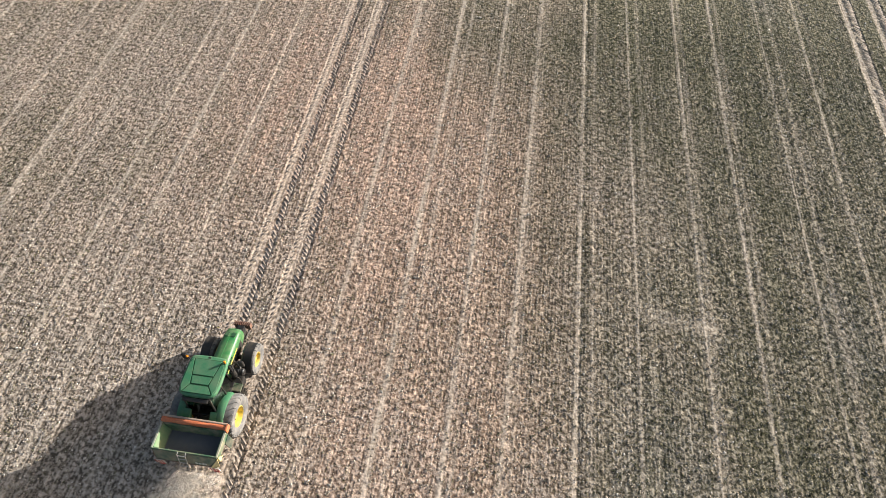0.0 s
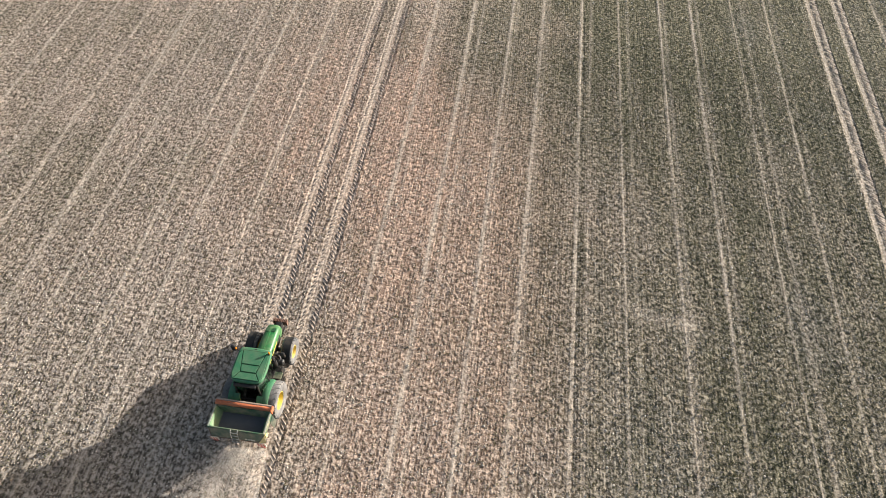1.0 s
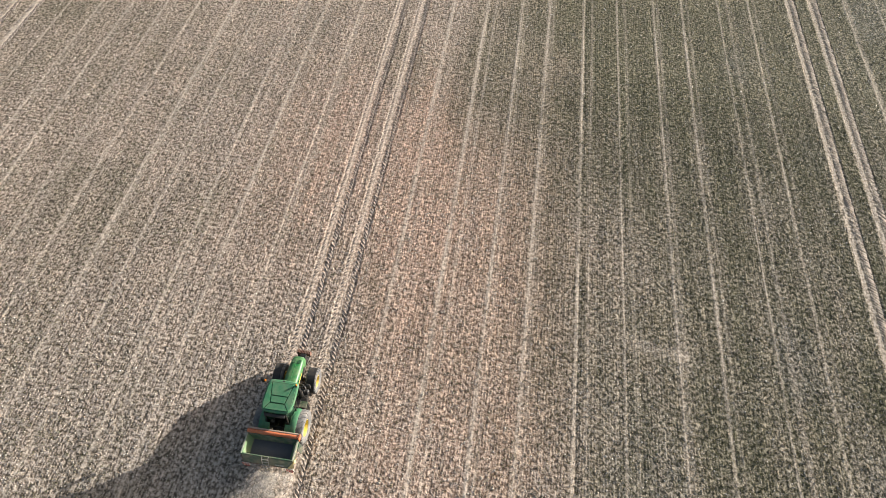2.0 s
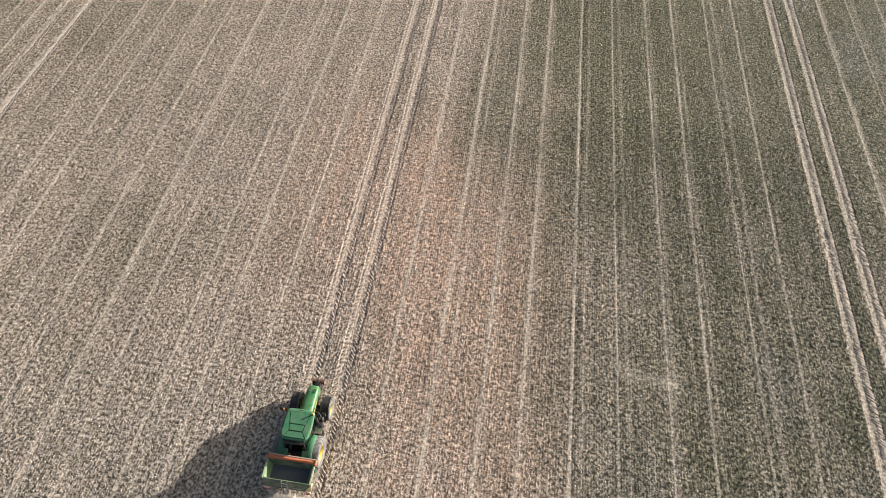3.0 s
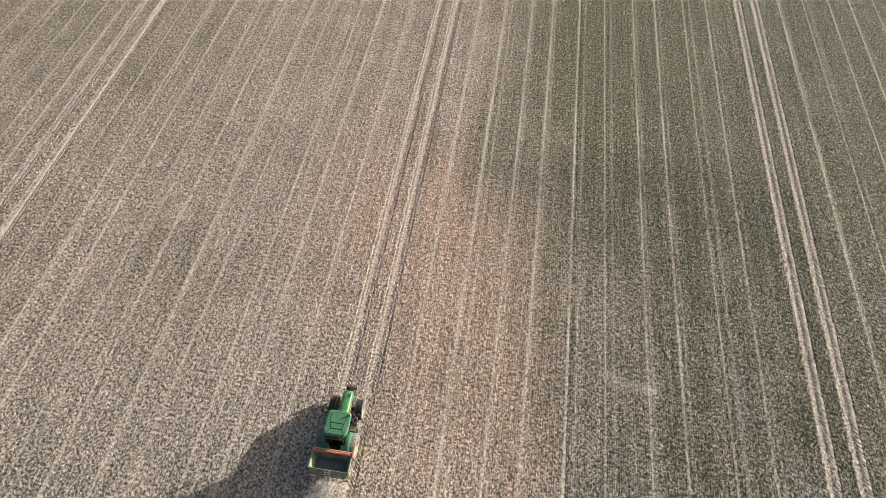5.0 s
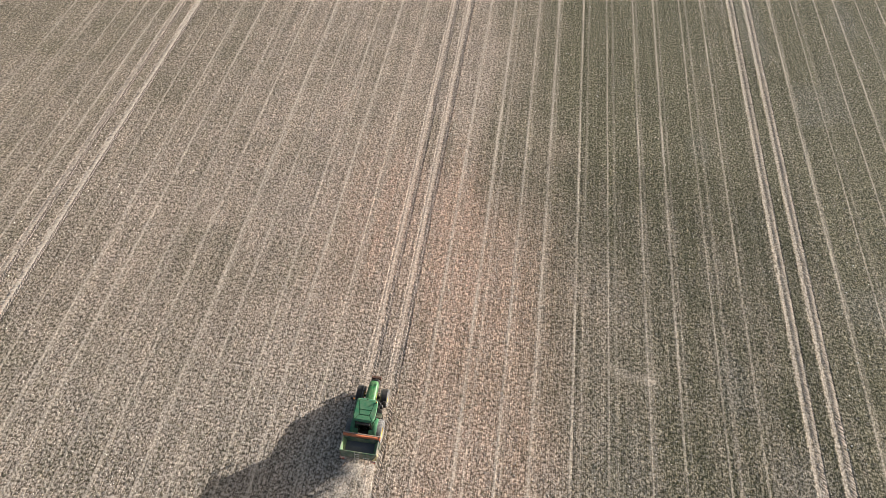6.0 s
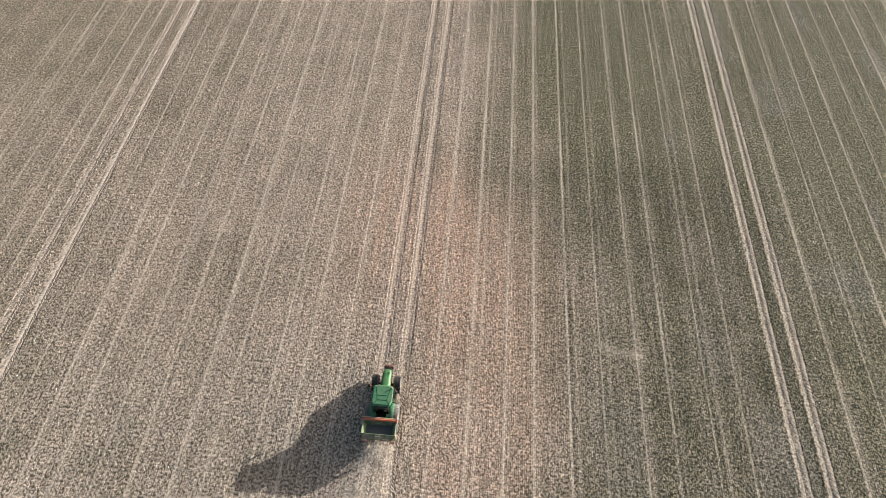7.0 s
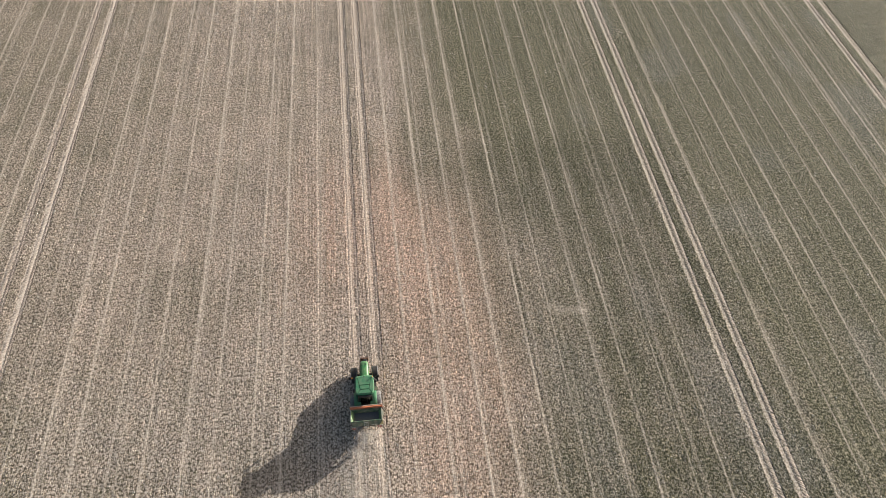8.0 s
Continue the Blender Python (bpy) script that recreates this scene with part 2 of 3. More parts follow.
def raw_mesh(name, co, faces, material):
    me = bpy.data.meshes.new(name)
    n, k = faces.shape
    me.vertices.add(len(co))
    me.vertices.foreach_set("co", co.astype(np.float32).ravel())
    me.loops.add(n * k)
    me.loops.foreach_set("vertex_index", faces.astype(np.int32).ravel())
    me.polygons.add(n)
    me.polygons.foreach_set("loop_start", np.arange(n, dtype=np.int32) * k)
    me.update(calc_edges=True)
    me.materials.append(material)
    return me


def steps(*spans):
    out = []
    for a, b, step in spans:
        out.append(np.arange(a, b - step * 0.01, step))
    return np.concatenate(out)


xs = steps((-3000, -800, 550), (-800, -120, 85), (-120, -60, 3.0), (-60, -29, 0.36), (-29, 43, 0.15), (43, 72, 0.36), (72, 120, 3.0), (120, 800, 85), (800, 3001, 550))
edges = [c + d for c in LANES for d in (-0.62, -0.52, -0.46, -0.40, -0.25, -0.08, 0.08, 0.2, 0.33, 0.42, 0.455, 0.485, 0.53, 0.62)] + LANES + [q + d for q in SEAMS if -30 < q < 44 for d in (-0.18, -0.08, 0.0, 0.08, 0.18, 0.28)] + [f + d for f in FURROWS for d in (-0.06, 0.0, 0.06)]
edges += [q + d for q in SEAMS if not -30 < q < 44 for d in (-0.2, -0.1, 0.0, 0.1, 0.2)]
near_lane = np.min(np.abs(xs[:, None] - np.array(edges)), axis=1) < 0.03
xs = np.sort(np.concatenate([xs[~near_lane], edges]))
lone = np.min(np.abs(xs[:, None] - np.array(LANES)), axis=1) < 0.7
xs = xs[np.concatenate([[True], (np.diff(xs) > 0.05) | lone[1:]])]
ys = steps((-3000, -800, 550), (-800, -60, 92.5), (-60, -24, 3.0), (-24, -14, 0.3), (-14, 36, 0.21), (36, 76, 0.38), (76, 120, 4.0), (120, 800, 85), (800, 3001, 550))
ys = ys[np.concatenate([[True], np.diff(ys) > 0.12])]
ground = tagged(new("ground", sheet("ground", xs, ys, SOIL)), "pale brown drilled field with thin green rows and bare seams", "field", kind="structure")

# ---- what grows and lies on the field ----
LUG_SOIL = surface("pressed_soil", (0.31, 0.25, 0.202), 0.95, 0, 0.5, 30, 0.6, (0.44, 0.368, 0.304))


def tyre_imprints(c, y0, y1):
    """The herringbone bars of soil that the tyre lugs left standing in one lane."""
    ys0 = np.arange(y0, y1, 0.29 if abs(c) < 20 else 0.225)
    n = len(ys0)
    deep = float(lane_depth(np.array(c)))
    co, faces = [], []
    # from, to, reach, height, floor of the bars: the driven lanes show both halves of the tread, the older ones one row
    sides = {0: ((-0.13, -0.41, 0.24, 0.016, 0.43), (0.16, 0.44, 0.22, 0.030, 1.0)), 1: ((-0.10, 0.44, 0.30, 0.016, 0.7),), -1: ((0.16, 0.44, 0.22, 0.026, 1.0), (0.12, -0.36, 0.26, 0.004, 0.45))}
    for start, end, back, high, low in sides[0 if abs(c) < 20 else 1 if c > 0 else -1]:
        s = 1 if end > 0 else -1
        y = ys0 + rng.normal(0, 0.03, n) + (0.17 if s > 0 else 0.0)
        inner, outer = c + start + rng.normal(0, 0.02, n), c + end + rng.normal(0, 0.03, n)
        reach, w = back + rng.normal(0, 0.03, n), 0.055 + rng.normal(0, 0.012, n)
        floor = -deep * low
        h = floor + np.clip(high + rng.normal(0, 0.006, n), 0.0, 0.05)
        rows = []
        for wide, z in ((1.45, np.full(n, floor - 0.008)), (0.55, h)):
            for px, py, sg in ((inner, y, 1), (outer, y - reach, 1), (outer, y - reach, -1), (inner, y, -1)):
                rows.append(np.stack([fanned(px, py), py + sg * w * wide, z], 1))
        block = np.stack(rows, 1).reshape(-1, 3)
        base = sum(len(b) for b in co) + np.arange(n)[:, None, None] * 8
        q = np.array([[4, 5, 6, 7], [0, 1, 5, 4], [1, 2, 6, 5], [2, 3, 7, 6], [3, 0, 4, 7]])
        if s > 0:
            q = q[:, ::-1]
        co.append(block)
        faces.append((base + q[None]).reshape(-1, 4))
    return raw_mesh("tyre_imprints", np.concatenate(co), np.concatenate(faces), LUG_SOIL)


for lane in LANES[1:-1]:
    tagged(new("tyre_imprints", tyre_imprints(lane, -24, 80)), "herringbone tyre lug marks pressed into the soil", "tyre tracks", kind="stuff")


def places(area, per_row, row, far, keep):
    """Random places on the drill rows of a stretch of the field, thinned by the cover there."""
    x0, x1, y0, y1 = area
    k = np.arange(x0, x1, row)
    n = int((y1 - y0) * per_row)
    x = np.repeat(k, n) + rng.normal(0, row * (0.45 if far else 0.17), len(k) * n)
    y = rng.uniform(y0, y1, len(k) * n)
    share = nearby(x, y) * (y > NEAR[2])
    ok = rng.uniform(0, 1, len(x)) < (1 - share if far else share)
    x, y = x[ok], y[ok]
    bare, _, green, _ = masks_at(x, y)
    chance = keep(bare, green) * (0.10 + 0.90 * smooth(0.42, 0.62, lane_gap(x)))
    ok = rng.uniform(0, 1, len(x)) < chance
    return x[ok], y[ok]


def tufts(x, y, r0, r1, h0, h1):
    """Seedlings: four narrow leaves spreading from one root."""
    n, k = len(x), 4
    r, h, turn = rng.uniform(r0, r1, n), rng.uniform(h0, h1, n), rng.uniform(0, 6.28, n)
    z = lie(x, y)
    co = np.zeros((n, 1 + 2 * k, 3))
    x = fanned(x, y)
    co[:, 0] = np.stack([x, y, z - 0.01], 1)
    for i in range(k):
        a = turn + i * 2 * math.pi / k + rng.normal(0, 0.25, n)
        g = rng.uniform(0.6, 1.15, n)
        for j, (da, dr, dh) in enumerate(((-0.32, 0.62, 0.85), (0.18, 1.0, 0.7))):
            co[:, 1 + 2 * i + j] = np.stack([x + np.cos(a + da) * r * g * dr, y + np.sin(a + da) * r * g * dr, z + h * g * dh], 1)
    tri = np.array([[0, 1 + 2 * i, 2 + 2 * i] for i in range(k)])
    return co.reshape(-1, 3), (np.arange(n)[:, None, None] * (1 + 2 * k) + tri[None]).reshape(-1, 3)


def clods(x, y, r0, r1):
    """Lumps of dry soil and stones: four-sided, uneven."""
    n = len(x)
    r, turn = r0 + (r1 - r0) * rng.uniform(0, 1, n) ** 2.2, rng.uniform(0, 6.28, n)
    z = lie(x, y)
    x = fanned(x, y)
    co = np.zeros((n, 5, 3))
    for i in range(4):
        a, g = turn + i * 1.571 + rng.normal(0, 0.2, n), rng.uniform(0.7, 1.3, n)
        co[:, i] = np.stack([x + np.cos(a) * r * g, y + np.sin(a) * r * g, z - 0.012 + 0 * a], 1)
    co[:, 4] = np.stack([x + rng.normal(0, 0.3, n) * r, y + rng.normal(0, 0.3, n) * r, z + r * rng.uniform(0.6, 1.1, n)], 1)
    tri = np.array([[0, 1, 4], [1, 2, 4], [2, 3, 4], [3, 0, 4]])
    return co.reshape(-1, 3), (np.arange(n)[:, None, None] * 5 + tri[None]).reshape(-1, 3)


crop_keep = lambda bare, green: (0.16 + 0.80 * green) * (1 - 0.9 * bare)
clod_keep = lambda bare, green: (0.75 - 0.35 * green) * (1 - 0.6 * bare)
for area, far, per_row, row, sizes in ((NEAR, 0, 10.5, 0.165, (0.035, 0.085, 0.03, 0.07)), (FAR, 1, 6, 0.40, (0.050, 0.105, 0.035, 0.07))):
    x, y = places(area, per_row, row, far, crop_keep)
    tagged(new("crop_seedlings", raw_mesh("crop_seedlings", *tufts(x, y, *sizes), LEAF)), "small olive green seedlings standing in drilled rows", "crop", kind="stuff")
for area, far, per_row, row, sizes in ((NEAR, 0, 9.5, 0.165, (0.022, 0.072)), (FAR, 1, 5, 0.40, (0.035, 0.105))):
    x, y = places(area, per_row, row, far, clod_keep)
    tagged(new("soil_clods", raw_mesh("soil_clods", *clods(x, y, *sizes), CLOD)), "pale dry lumps of soil and small stones", "clods", kind="stuff")

# ---- building blocks ----
def part(name, bm, material, parent=None, label="", flat=True):
    """Links a bmesh as one mesh object, under a thing or a part."""
    bmesh.ops.recalc_face_normals(bm, faces=bm.faces[:])
    me = bpy.data.meshes.new(name)
    bm.to_mesh(me)
    bm.free()
    if not flat:
        me.polygons.foreach_set("use_smooth", np.ones(len(me.polygons), bool))
        me.set_sharp_from_angle(angle=radians(38))
    me.materials.append(material)
    ob = new(name, me)
    if parent is not None:
        ob.parent = parent
    if label:
        tagged(ob, label)
    return ob


def box(bm, lo, hi, bevel=0.012, turn=None):
    made = bmesh.ops.create_cube(bm, size=1.0)["verts"]
    mid, size = [(a + b) / 2 for a, b in zip(lo, hi)], [b - a for a, b in zip(lo, hi)]
    m = Matrix.Translation(mid) @ (turn or Matrix()) @ Matrix.Diagonal((*size, 1))
    bmesh.ops.transform(bm, matrix=m, verts=made)
    if bevel:
        bmesh.ops.bevel(bm, geom=list({e for v in made for e in v.link_edges}), offset=bevel, segments=2, affect="EDGES", profile=0.6)
    return bm


def boxed(lo, hi, bevel=0.012, turn=None):
    return box(bmesh.new(), lo, hi, bevel, turn)


def lathe(bm, profile, centre, segs=44, closed=False):
    """Turns a profile of (radius, offset along x) round an axis along x."""
    rings = []
    for r, ax in profile:
        rings.append([bm.verts.new((centre[0] + ax, centre[1] + r * math.cos(a), centre[2] + r * math.sin(a)))
                      for a in (2 * math.pi * i / segs for i in range(segs))])
    pairs = list(zip(rings, rings[1:])) + ([(rings[-1], rings[0])] if closed else [])
    for p, q in pairs:
        for i in range(segs):
            j = (i + 1) % segs
            bm.faces.new((p[i], p[j], q[j], q[i]))
    return bm


def tube(bm, points, r, segs=8):
    """A bent rod through the points."""
    pts = [Vector(p) for p in points]
    rings = []
    for i, p in enumerate(pts):
        d = (pts[min(i + 1, len(pts) - 1)] - pts[max(i - 1, 0)]).normalized()
        u = d.cross(Vector((0.31, 0.17, 0.93))).normalized()
        v = d.cross(u)
        rings.append([bm.verts.new(p + r * (u * math.cos(a) + v * math.sin(a))) for a in (2 * math.pi * k / segs for k in range(segs))])
    for p, q in zip(rings, rings[1:]):
        for i in range(segs):
            j = (i + 1) % segs
            bm.faces.new((p[i], p[j], q[j], q[i]))
    bm.faces.new(rings[0])
    bm.faces.new(rings[-1])
    return bm


def loft(bm, sections, cap=True, ring=True):
    """Skins a row of sections with equally many points."""
    rows = [[bm.verts.new(p) for p in s] for s in sections]
    n = len(rows[0])
    for p, q in zip(rows, rows[1:]):
        for i in range(n if ring else n - 1):
            j = (i + 1) % n
            bm.faces.new((p[i], p[j], q[j], q[i]))
    if cap:
        bm.faces.new(rows[0])
        bm.faces.new(rows[-1])
    return bm


def prism(bm, outline, z0, z1, top=1.0):
    """An upright slab over an outline in x and y; top below 1 draws its upper edge in."""
    cx, cy = sum(p[0] for p in outline) / len(outline), sum(p[1] for p in outline) / len(outline)
    upper = [(cx + (a - cx) * top, cy + (b - cy) * top, z1) for a, b in outline]
    return loft(bm, [[(a, b, z0) for a, b in outline], upper])


def sheet_panel(bm, a, b, c, d, thick):
    """A flat panel between four corners."""
    a, b, c, d = (Vector(p) for p in (a, b, c, d))
    n = (b - a).cross(d - a).normalized() * thick / 2
    return loft(bm, [[p + n for p in (a, b, c, d)], [p - n for p in (a, b, c, d)]])


# ---- paints ----
GREEN = surface("tractor_green", (0.018, 0.150, 0.040), 0.34, 0, 0.22)
ROOF_GREEN = surface("roof_green", (0.042, 0.180, 0.086), 0.42, 0, 0.16)
DARK_GREEN = surface("dark_green_and_groove_shade", (0.010, 0.075, 0.026), 0.6, 0, 0.1)
HOPPER_GREEN = surface("hopper_green", (0.045, 0.115, 0.062), 0.55, 0, 0.58)
# hopper green again, made lighter to hold the sunlight on the inner walls
PALE_GREEN = surface("lit_lining_green", (0.125, 0.245, 0.110), 0.5, 0, 0.35)
YELLOW = surface("wheel_yellow", (0.68, 0.52, 0.06), 0.45, 0, 0.6)
RUBBER = surface("dusty_rubber", (0.105, 0.104, 0.104), 0.85, 0, 0.60, 40, 0.4, (0.31, 0.29, 0.27))
BLACK = surface("black_plastic", (0.010, 0.010, 0.011), 0.45, 0, 0.07)
IRON = surface("dark_iron", (0.035, 0.033, 0.032), 0.55, 0.5, 0.35)
ORANGE = surface("faded_orange_tarpaulin", (0.50, 0.130, 0.048), 0.5, 0, 0.25, 25, 0.4, (0.50, 0.30, 0.21))
RUST = surface("rusty_brown_paint", (0.15, 0.065, 0.045), 0.7, 0.1, 0.4)
FILL = surface("dark_granules", (0.098, 0.102, 0.116), 0.9, 0, 0.07, 90, 1.0)
STEEL = surface("galvanised_steel", (0.48, 0.48, 0.46), 0.4, 0.8, 0.3)
RIM = surface("bleached_rim", (0.34, 0.38, 0.29), 0.5, 0, 0.6)
WHITE = surface("white_board", (0.72, 0.68, 0.58), 0.5, 0, 0.3)
RED = surface("red_marking", (0.48, 0.035, 0.025), 0.5, 0, 0.2)
CREAM = surface("cream_reflector", (0.75, 0.60, 0.28), 0.4, 0, 0.2)
CREASE_HIGHLIGHT = surface("crease_highlight_green", (0.05, 0.27, 0.08), 0.3, 0, 0.0)
SEAT = surface("seat_cloth", (0.03, 0.03, 0.034), 0.9, 0, 0.1)


def clear(name, color, rough=0.03):
    m, _, bsdf = nodes_of(name)
    bsdf.inputs["Base Color"].default_value = (*color, 1)
    bsdf.inputs["Transmission Weight"].default_value = 1.0
    bsdf.inputs["Roughness"].default_value, bsdf.inputs["IOR"].default_value = rough, 1.45
    return m


GLASS = clear("tinted_glass", (0.55, 0.63, 0.58))
AMBER = surface("amber_lens", (0.85, 0.27, 0.02), 0.25, 0, 0.0)
LAMP = surface("lamp_glass", (0.75, 0.76, 0.74), 0.12, 0, 0.05)


# ---- the tractor ----
def wheel(kind, x, y, radius, width, rim_r, lugs, parent):
    side = 1 if x > 0 else -1
    h = width / 2
    c = (x, y, radius)
    hub = part(kind, lathe(bmesh.new(), [(0.001, side * h * 0.50), (0.13, side * h * 0.50), (0.15, side * h * 0.42), (0.17, side * h * 0.1), (0.12, -side * h * 0.9), (0.001, -side * h * 0.9)], c, 24), YELLOW, parent, flat=False)
    rim = [(rim_r + 0.02, h * 0.80), (rim_r - 0.02, h * 0.84), (rim_r - 0.05, h * 0.62), (rim_r * 0.86, h * 0.40), (rim_r * 0.80, h * 0.18),
           (rim_r * 0.42, h * 0.10), (rim_r * 0.30, h * 0.30), (0.10, h * 0.34), (0.10, h * 0.0), (rim_r * 0.82, -h * 0.1), (rim_r - 0.04, -h * 0.7), (rim_r + 0.02, -h * 0.8)]
    part("rim", lathe(bmesh.new(), [(r, side * a) for r, a in rim], c), YELLOW, hub, "dusty yellow wheel rim", flat=False)
    for k in range(8):
        a = k * math.pi / 4 + 0.2
        b = lathe(bmesh.new(), [(0.001, side * h * 0.40), (0.022, side * h * 0.40), (0.024, side * h * 0.28)], (x, y + 0.21 * rim_r / 0.5 * math.cos(a), radius + 0.21 * rim_r / 0.5 * math.sin(a)), 6)
        part("wheel_bolt", b, IRON, hub)
    t = radius
    prof = [(rim_r, -h * 0.80), (rim_r + 0.07, -h * 0.95), (t * 0.82, -h), (t * 0.915, -h * 0.95), (t * 0.968, -h * 0.66), (t * 0.982, -h * 0.3), (t * 0.984, 0), (t * 0.982, h * 0.3),
            (t * 0.968, h * 0.66), (t * 0.915, h * 0.95), (t * 0.82, h), (rim_r + 0.07, h * 0.95), (rim_r, h * 0.80)]
    bm = lathe(bmesh.new(), prof, c, 56)
    for s in (-1, 1):
        for k in range(lugs):
            a0 = 2 * math.pi * (k + (0.5 if s > 0 else 0)) / lugs
            secs = []
            for ax, lead, r0, r1 in ((0.02, 0.0, 0.95, 1.0), (0.5, -0.12, 0.945, 1.0), (0.86, -0.2, 0.92, 0.985), (1.03, -0.235, 0.80, 0.90)):
                da = 0.028 / radius
                ring = []
                for rr, dd in ((r0, -1.3 * da), (r1, -da), (r1, da), (r0, 1.3 * da)):
                    ang = a0 + lead + dd
                    ring.append((x + s * ax * h, y + rr * t * math.cos(ang), radius + rr * t * math.sin(ang)))
                secs.append(ring)
            loft(bm, secs)
    part("tyre", bm, RUBBER, hub, "dusty black tractor tyre with deep lugs", flat=False)
    return hub


def tractor():
    body = tagged(new("tractor"), "green farm tractor with yellow wheels on the wheel lanes", "tractor")
    # running gear
    bm = box(bmesh.new(), (-0.27, -0.35, 0.62), (0.27, 3.55, 1.12), 0.04)
    box(bm, (-0.36, -0.45, 0.58), (0.36, 0.75, 1.30), 0.06)
    part("chassis", bm, IRON, body, "dusty dark gearbox and engine frame")
    part("rear_axle", lathe(bmesh.new(), [(0.001, -1.0), (0.13, -1.0), (0.17, -0.35), (0.17, 0.35), (0.13, 1.0), (0.001, 1.0)], (0, 0, 0.95), 20), IRON, body, flat=False)
    bm = lathe(bmesh.new(), [(0.001, -0.95), (0.09, -0.95), (0.12, -0.2), (0.12, 0.2), (0.09, 0.95), (0.001, 0.95)], (0, 2.84, 0.74), 18)
    part("front_axle", bm, IRON, body, flat=False)
    for x in (-1.05, 1.05):
        wheel("rear_wheel", x, 0.0, 0.97, 0.68, 0.47, 20, body)
    for x in (-0.96, 0.96):
        wheel("front_wheel", x, 2.84, 0.75, 0.60, 0.35, 18, body)
    # bonnet
    def section(y, w, zt, zb):
        return [(-w, y, zb), (-w * 1.02, y, zt - 0.30), (-w * 0.93, y, zt - 0.12), (-w * 0.72, y, zt - 0.03), (-w * 0.3, y, zt), (w * 0.3, y, zt),
                (w * 0.72, y, zt - 0.03), (w * 0.93, y, zt - 0.12), (w * 1.02, y, zt - 0.30), (w, y, zb)]
    bonnet = part("bonnet", loft(bmesh.new(), [section(1.42, 0.43, 2.02, 1.10), section(2.1, 0.42, 1.97, 1.10), section(2.95, 0.40, 1.89, 1.08),
                  section(3.52, 0.37, 1.80, 1.06), section(3.76, 0.34, 1.71, 1.06), section(3.86, 0.29, 1.54, 1.08)]), GREEN, body, "glossy green bonnet", flat=False)
    for s in (-1, 1):
        part("air_vent", boxed((s * 0.16 - 0.09, 3.30, 1.815), (s * 0.16 + 0.09, 3.54, 1.835), 0.006, pose(0, 0, 0, -13).to_3x3().to_4x4()), DARK_GREEN, bonnet)
        part("yellow_stripe", sheet_panel(bmesh.new(), (s * 0.446, 1.50, 1.60), (s * 0.414, 2.9, 1.54), (s * 0.414, 2.9, 1.61), (s * 0.446, 1.50, 1.70), 0.012), YELLOW, bonnet, "yellow stripe")
        grille = part("side_grille", sheet_panel(bmesh.new(), (s * 0.442, 1.9, 1.16), (s * 0.398, 3.35, 1.14), (s * 0.398, 3.35, 1.46), (s * 0.442, 1.9, 1.54), 0.014), BLACK, bonnet)
        for k in range(7):
            f = k / 7
            y = 1.98 + f * 1.15
            x = s * (0.449 - 0.030 * (y - 1.9))
            part("slat", boxed((x - 0.008, y, 1.19), (x + 0.008, y + 0.06, 1.46), 0.003), IRON, grille)
        part("head_lamp", boxed((s * 0.17 - 0.08, 3.80, 1.36), (s * 0.17 + 0.08, 3.875, 1.48), 0.015), LAMP, bonnet, "clear headlamp")
    # lighter green strip that paints the highlight along the bonnet's middle
    part("crease_highlight", tube(bmesh.new(), [(0, 1.46, 2.016), (0, 2.1, 1.968), (0, 2.95, 1.888), (0, 3.24, 1.842)], 0.010, 6), CREASE_HIGHLIGHT, bonnet, "bright green strip, a highlight painted along the bonnet crease")
    for k in range(3):
        part("marking", boxed((0.428 - 0.006 * k, 2.0 + 0.13 * k, 1.71), (0.436 - 0.006 * k, 2.09 + 0.13 * k, 1.80), 0.002), BLACK, bonnet)
    part("front_grille", boxed((-0.24, 3.78, 1.06), (0.24, 3.86, 1.32), 0.02), BLACK, bonnet)
    # front hitch and weight
    bm = box(bmesh.new(), (-0.24, 3.50, 0.62), (0.24, 4.2, 0.98), 0.03)
    tube(bm, [(-0.30, 3.8, 0.72), (-0.34, 4.6, 0.66)], 0.045)
    tube(bm, [(0.30, 3.8, 0.72), (0.34, 4.6, 0.66)], 0.045)
    tube(bm, [(0.0, 4.0, 1.02), (0.0, 4.5, 1.0)], 0.04)
    part("front_linkage", bm, BLACK, body, "black front linkage")
    part("tool_box", boxed((-0.08, 3.90, 1.0), (0.26, 4.20, 1.26), 0.03), BLACK, body)
    weight = part("front_weight", boxed((-0.36, 4.34, 0.66), (0.40, 4.48, 1.04), 0.02), RUST, body, "rusty brown ribbed front weight")
    for k in range(9):
        x = -0.35 + k * 0.093
        part("rib", boxed((x - 0.024, 4.31, 0.70), (x + 0.024, 4.52, 1.07), 0.008), RUST, weight)
    # cab
    cab = part("cab_floor", boxed((-0.70, -0.22, 1.02), (0.70, 1.42, 1.22), 0.03), BLACK, body)
    lower = {"fl": (-0.55, 1.46, 1.22), "fr": (0.55, 1.46, 1.22), "ml": (-0.76, 0.62, 1.22), "mr": (0.76, 0.62, 1.22), "rl": (-0.60, -0.26, 1.40), "rr": (0.60, -0.26, 1.40)}
    upper = {"fl": (-0.60, 1.34, 2.84), "fr": (0.60, 1.34, 2.84), "ml": (-0.74, 0.62, 2.84), "mr": (0.74, 0.62, 2.84), "rl": (-0.58, -0.10, 2.84), "rr": (0.58, -0.10, 2.84)}
    for k in lower:
        part("pillar", tube(bmesh.new(), [lower[k], upper[k]], 0.042), BLACK, cab)
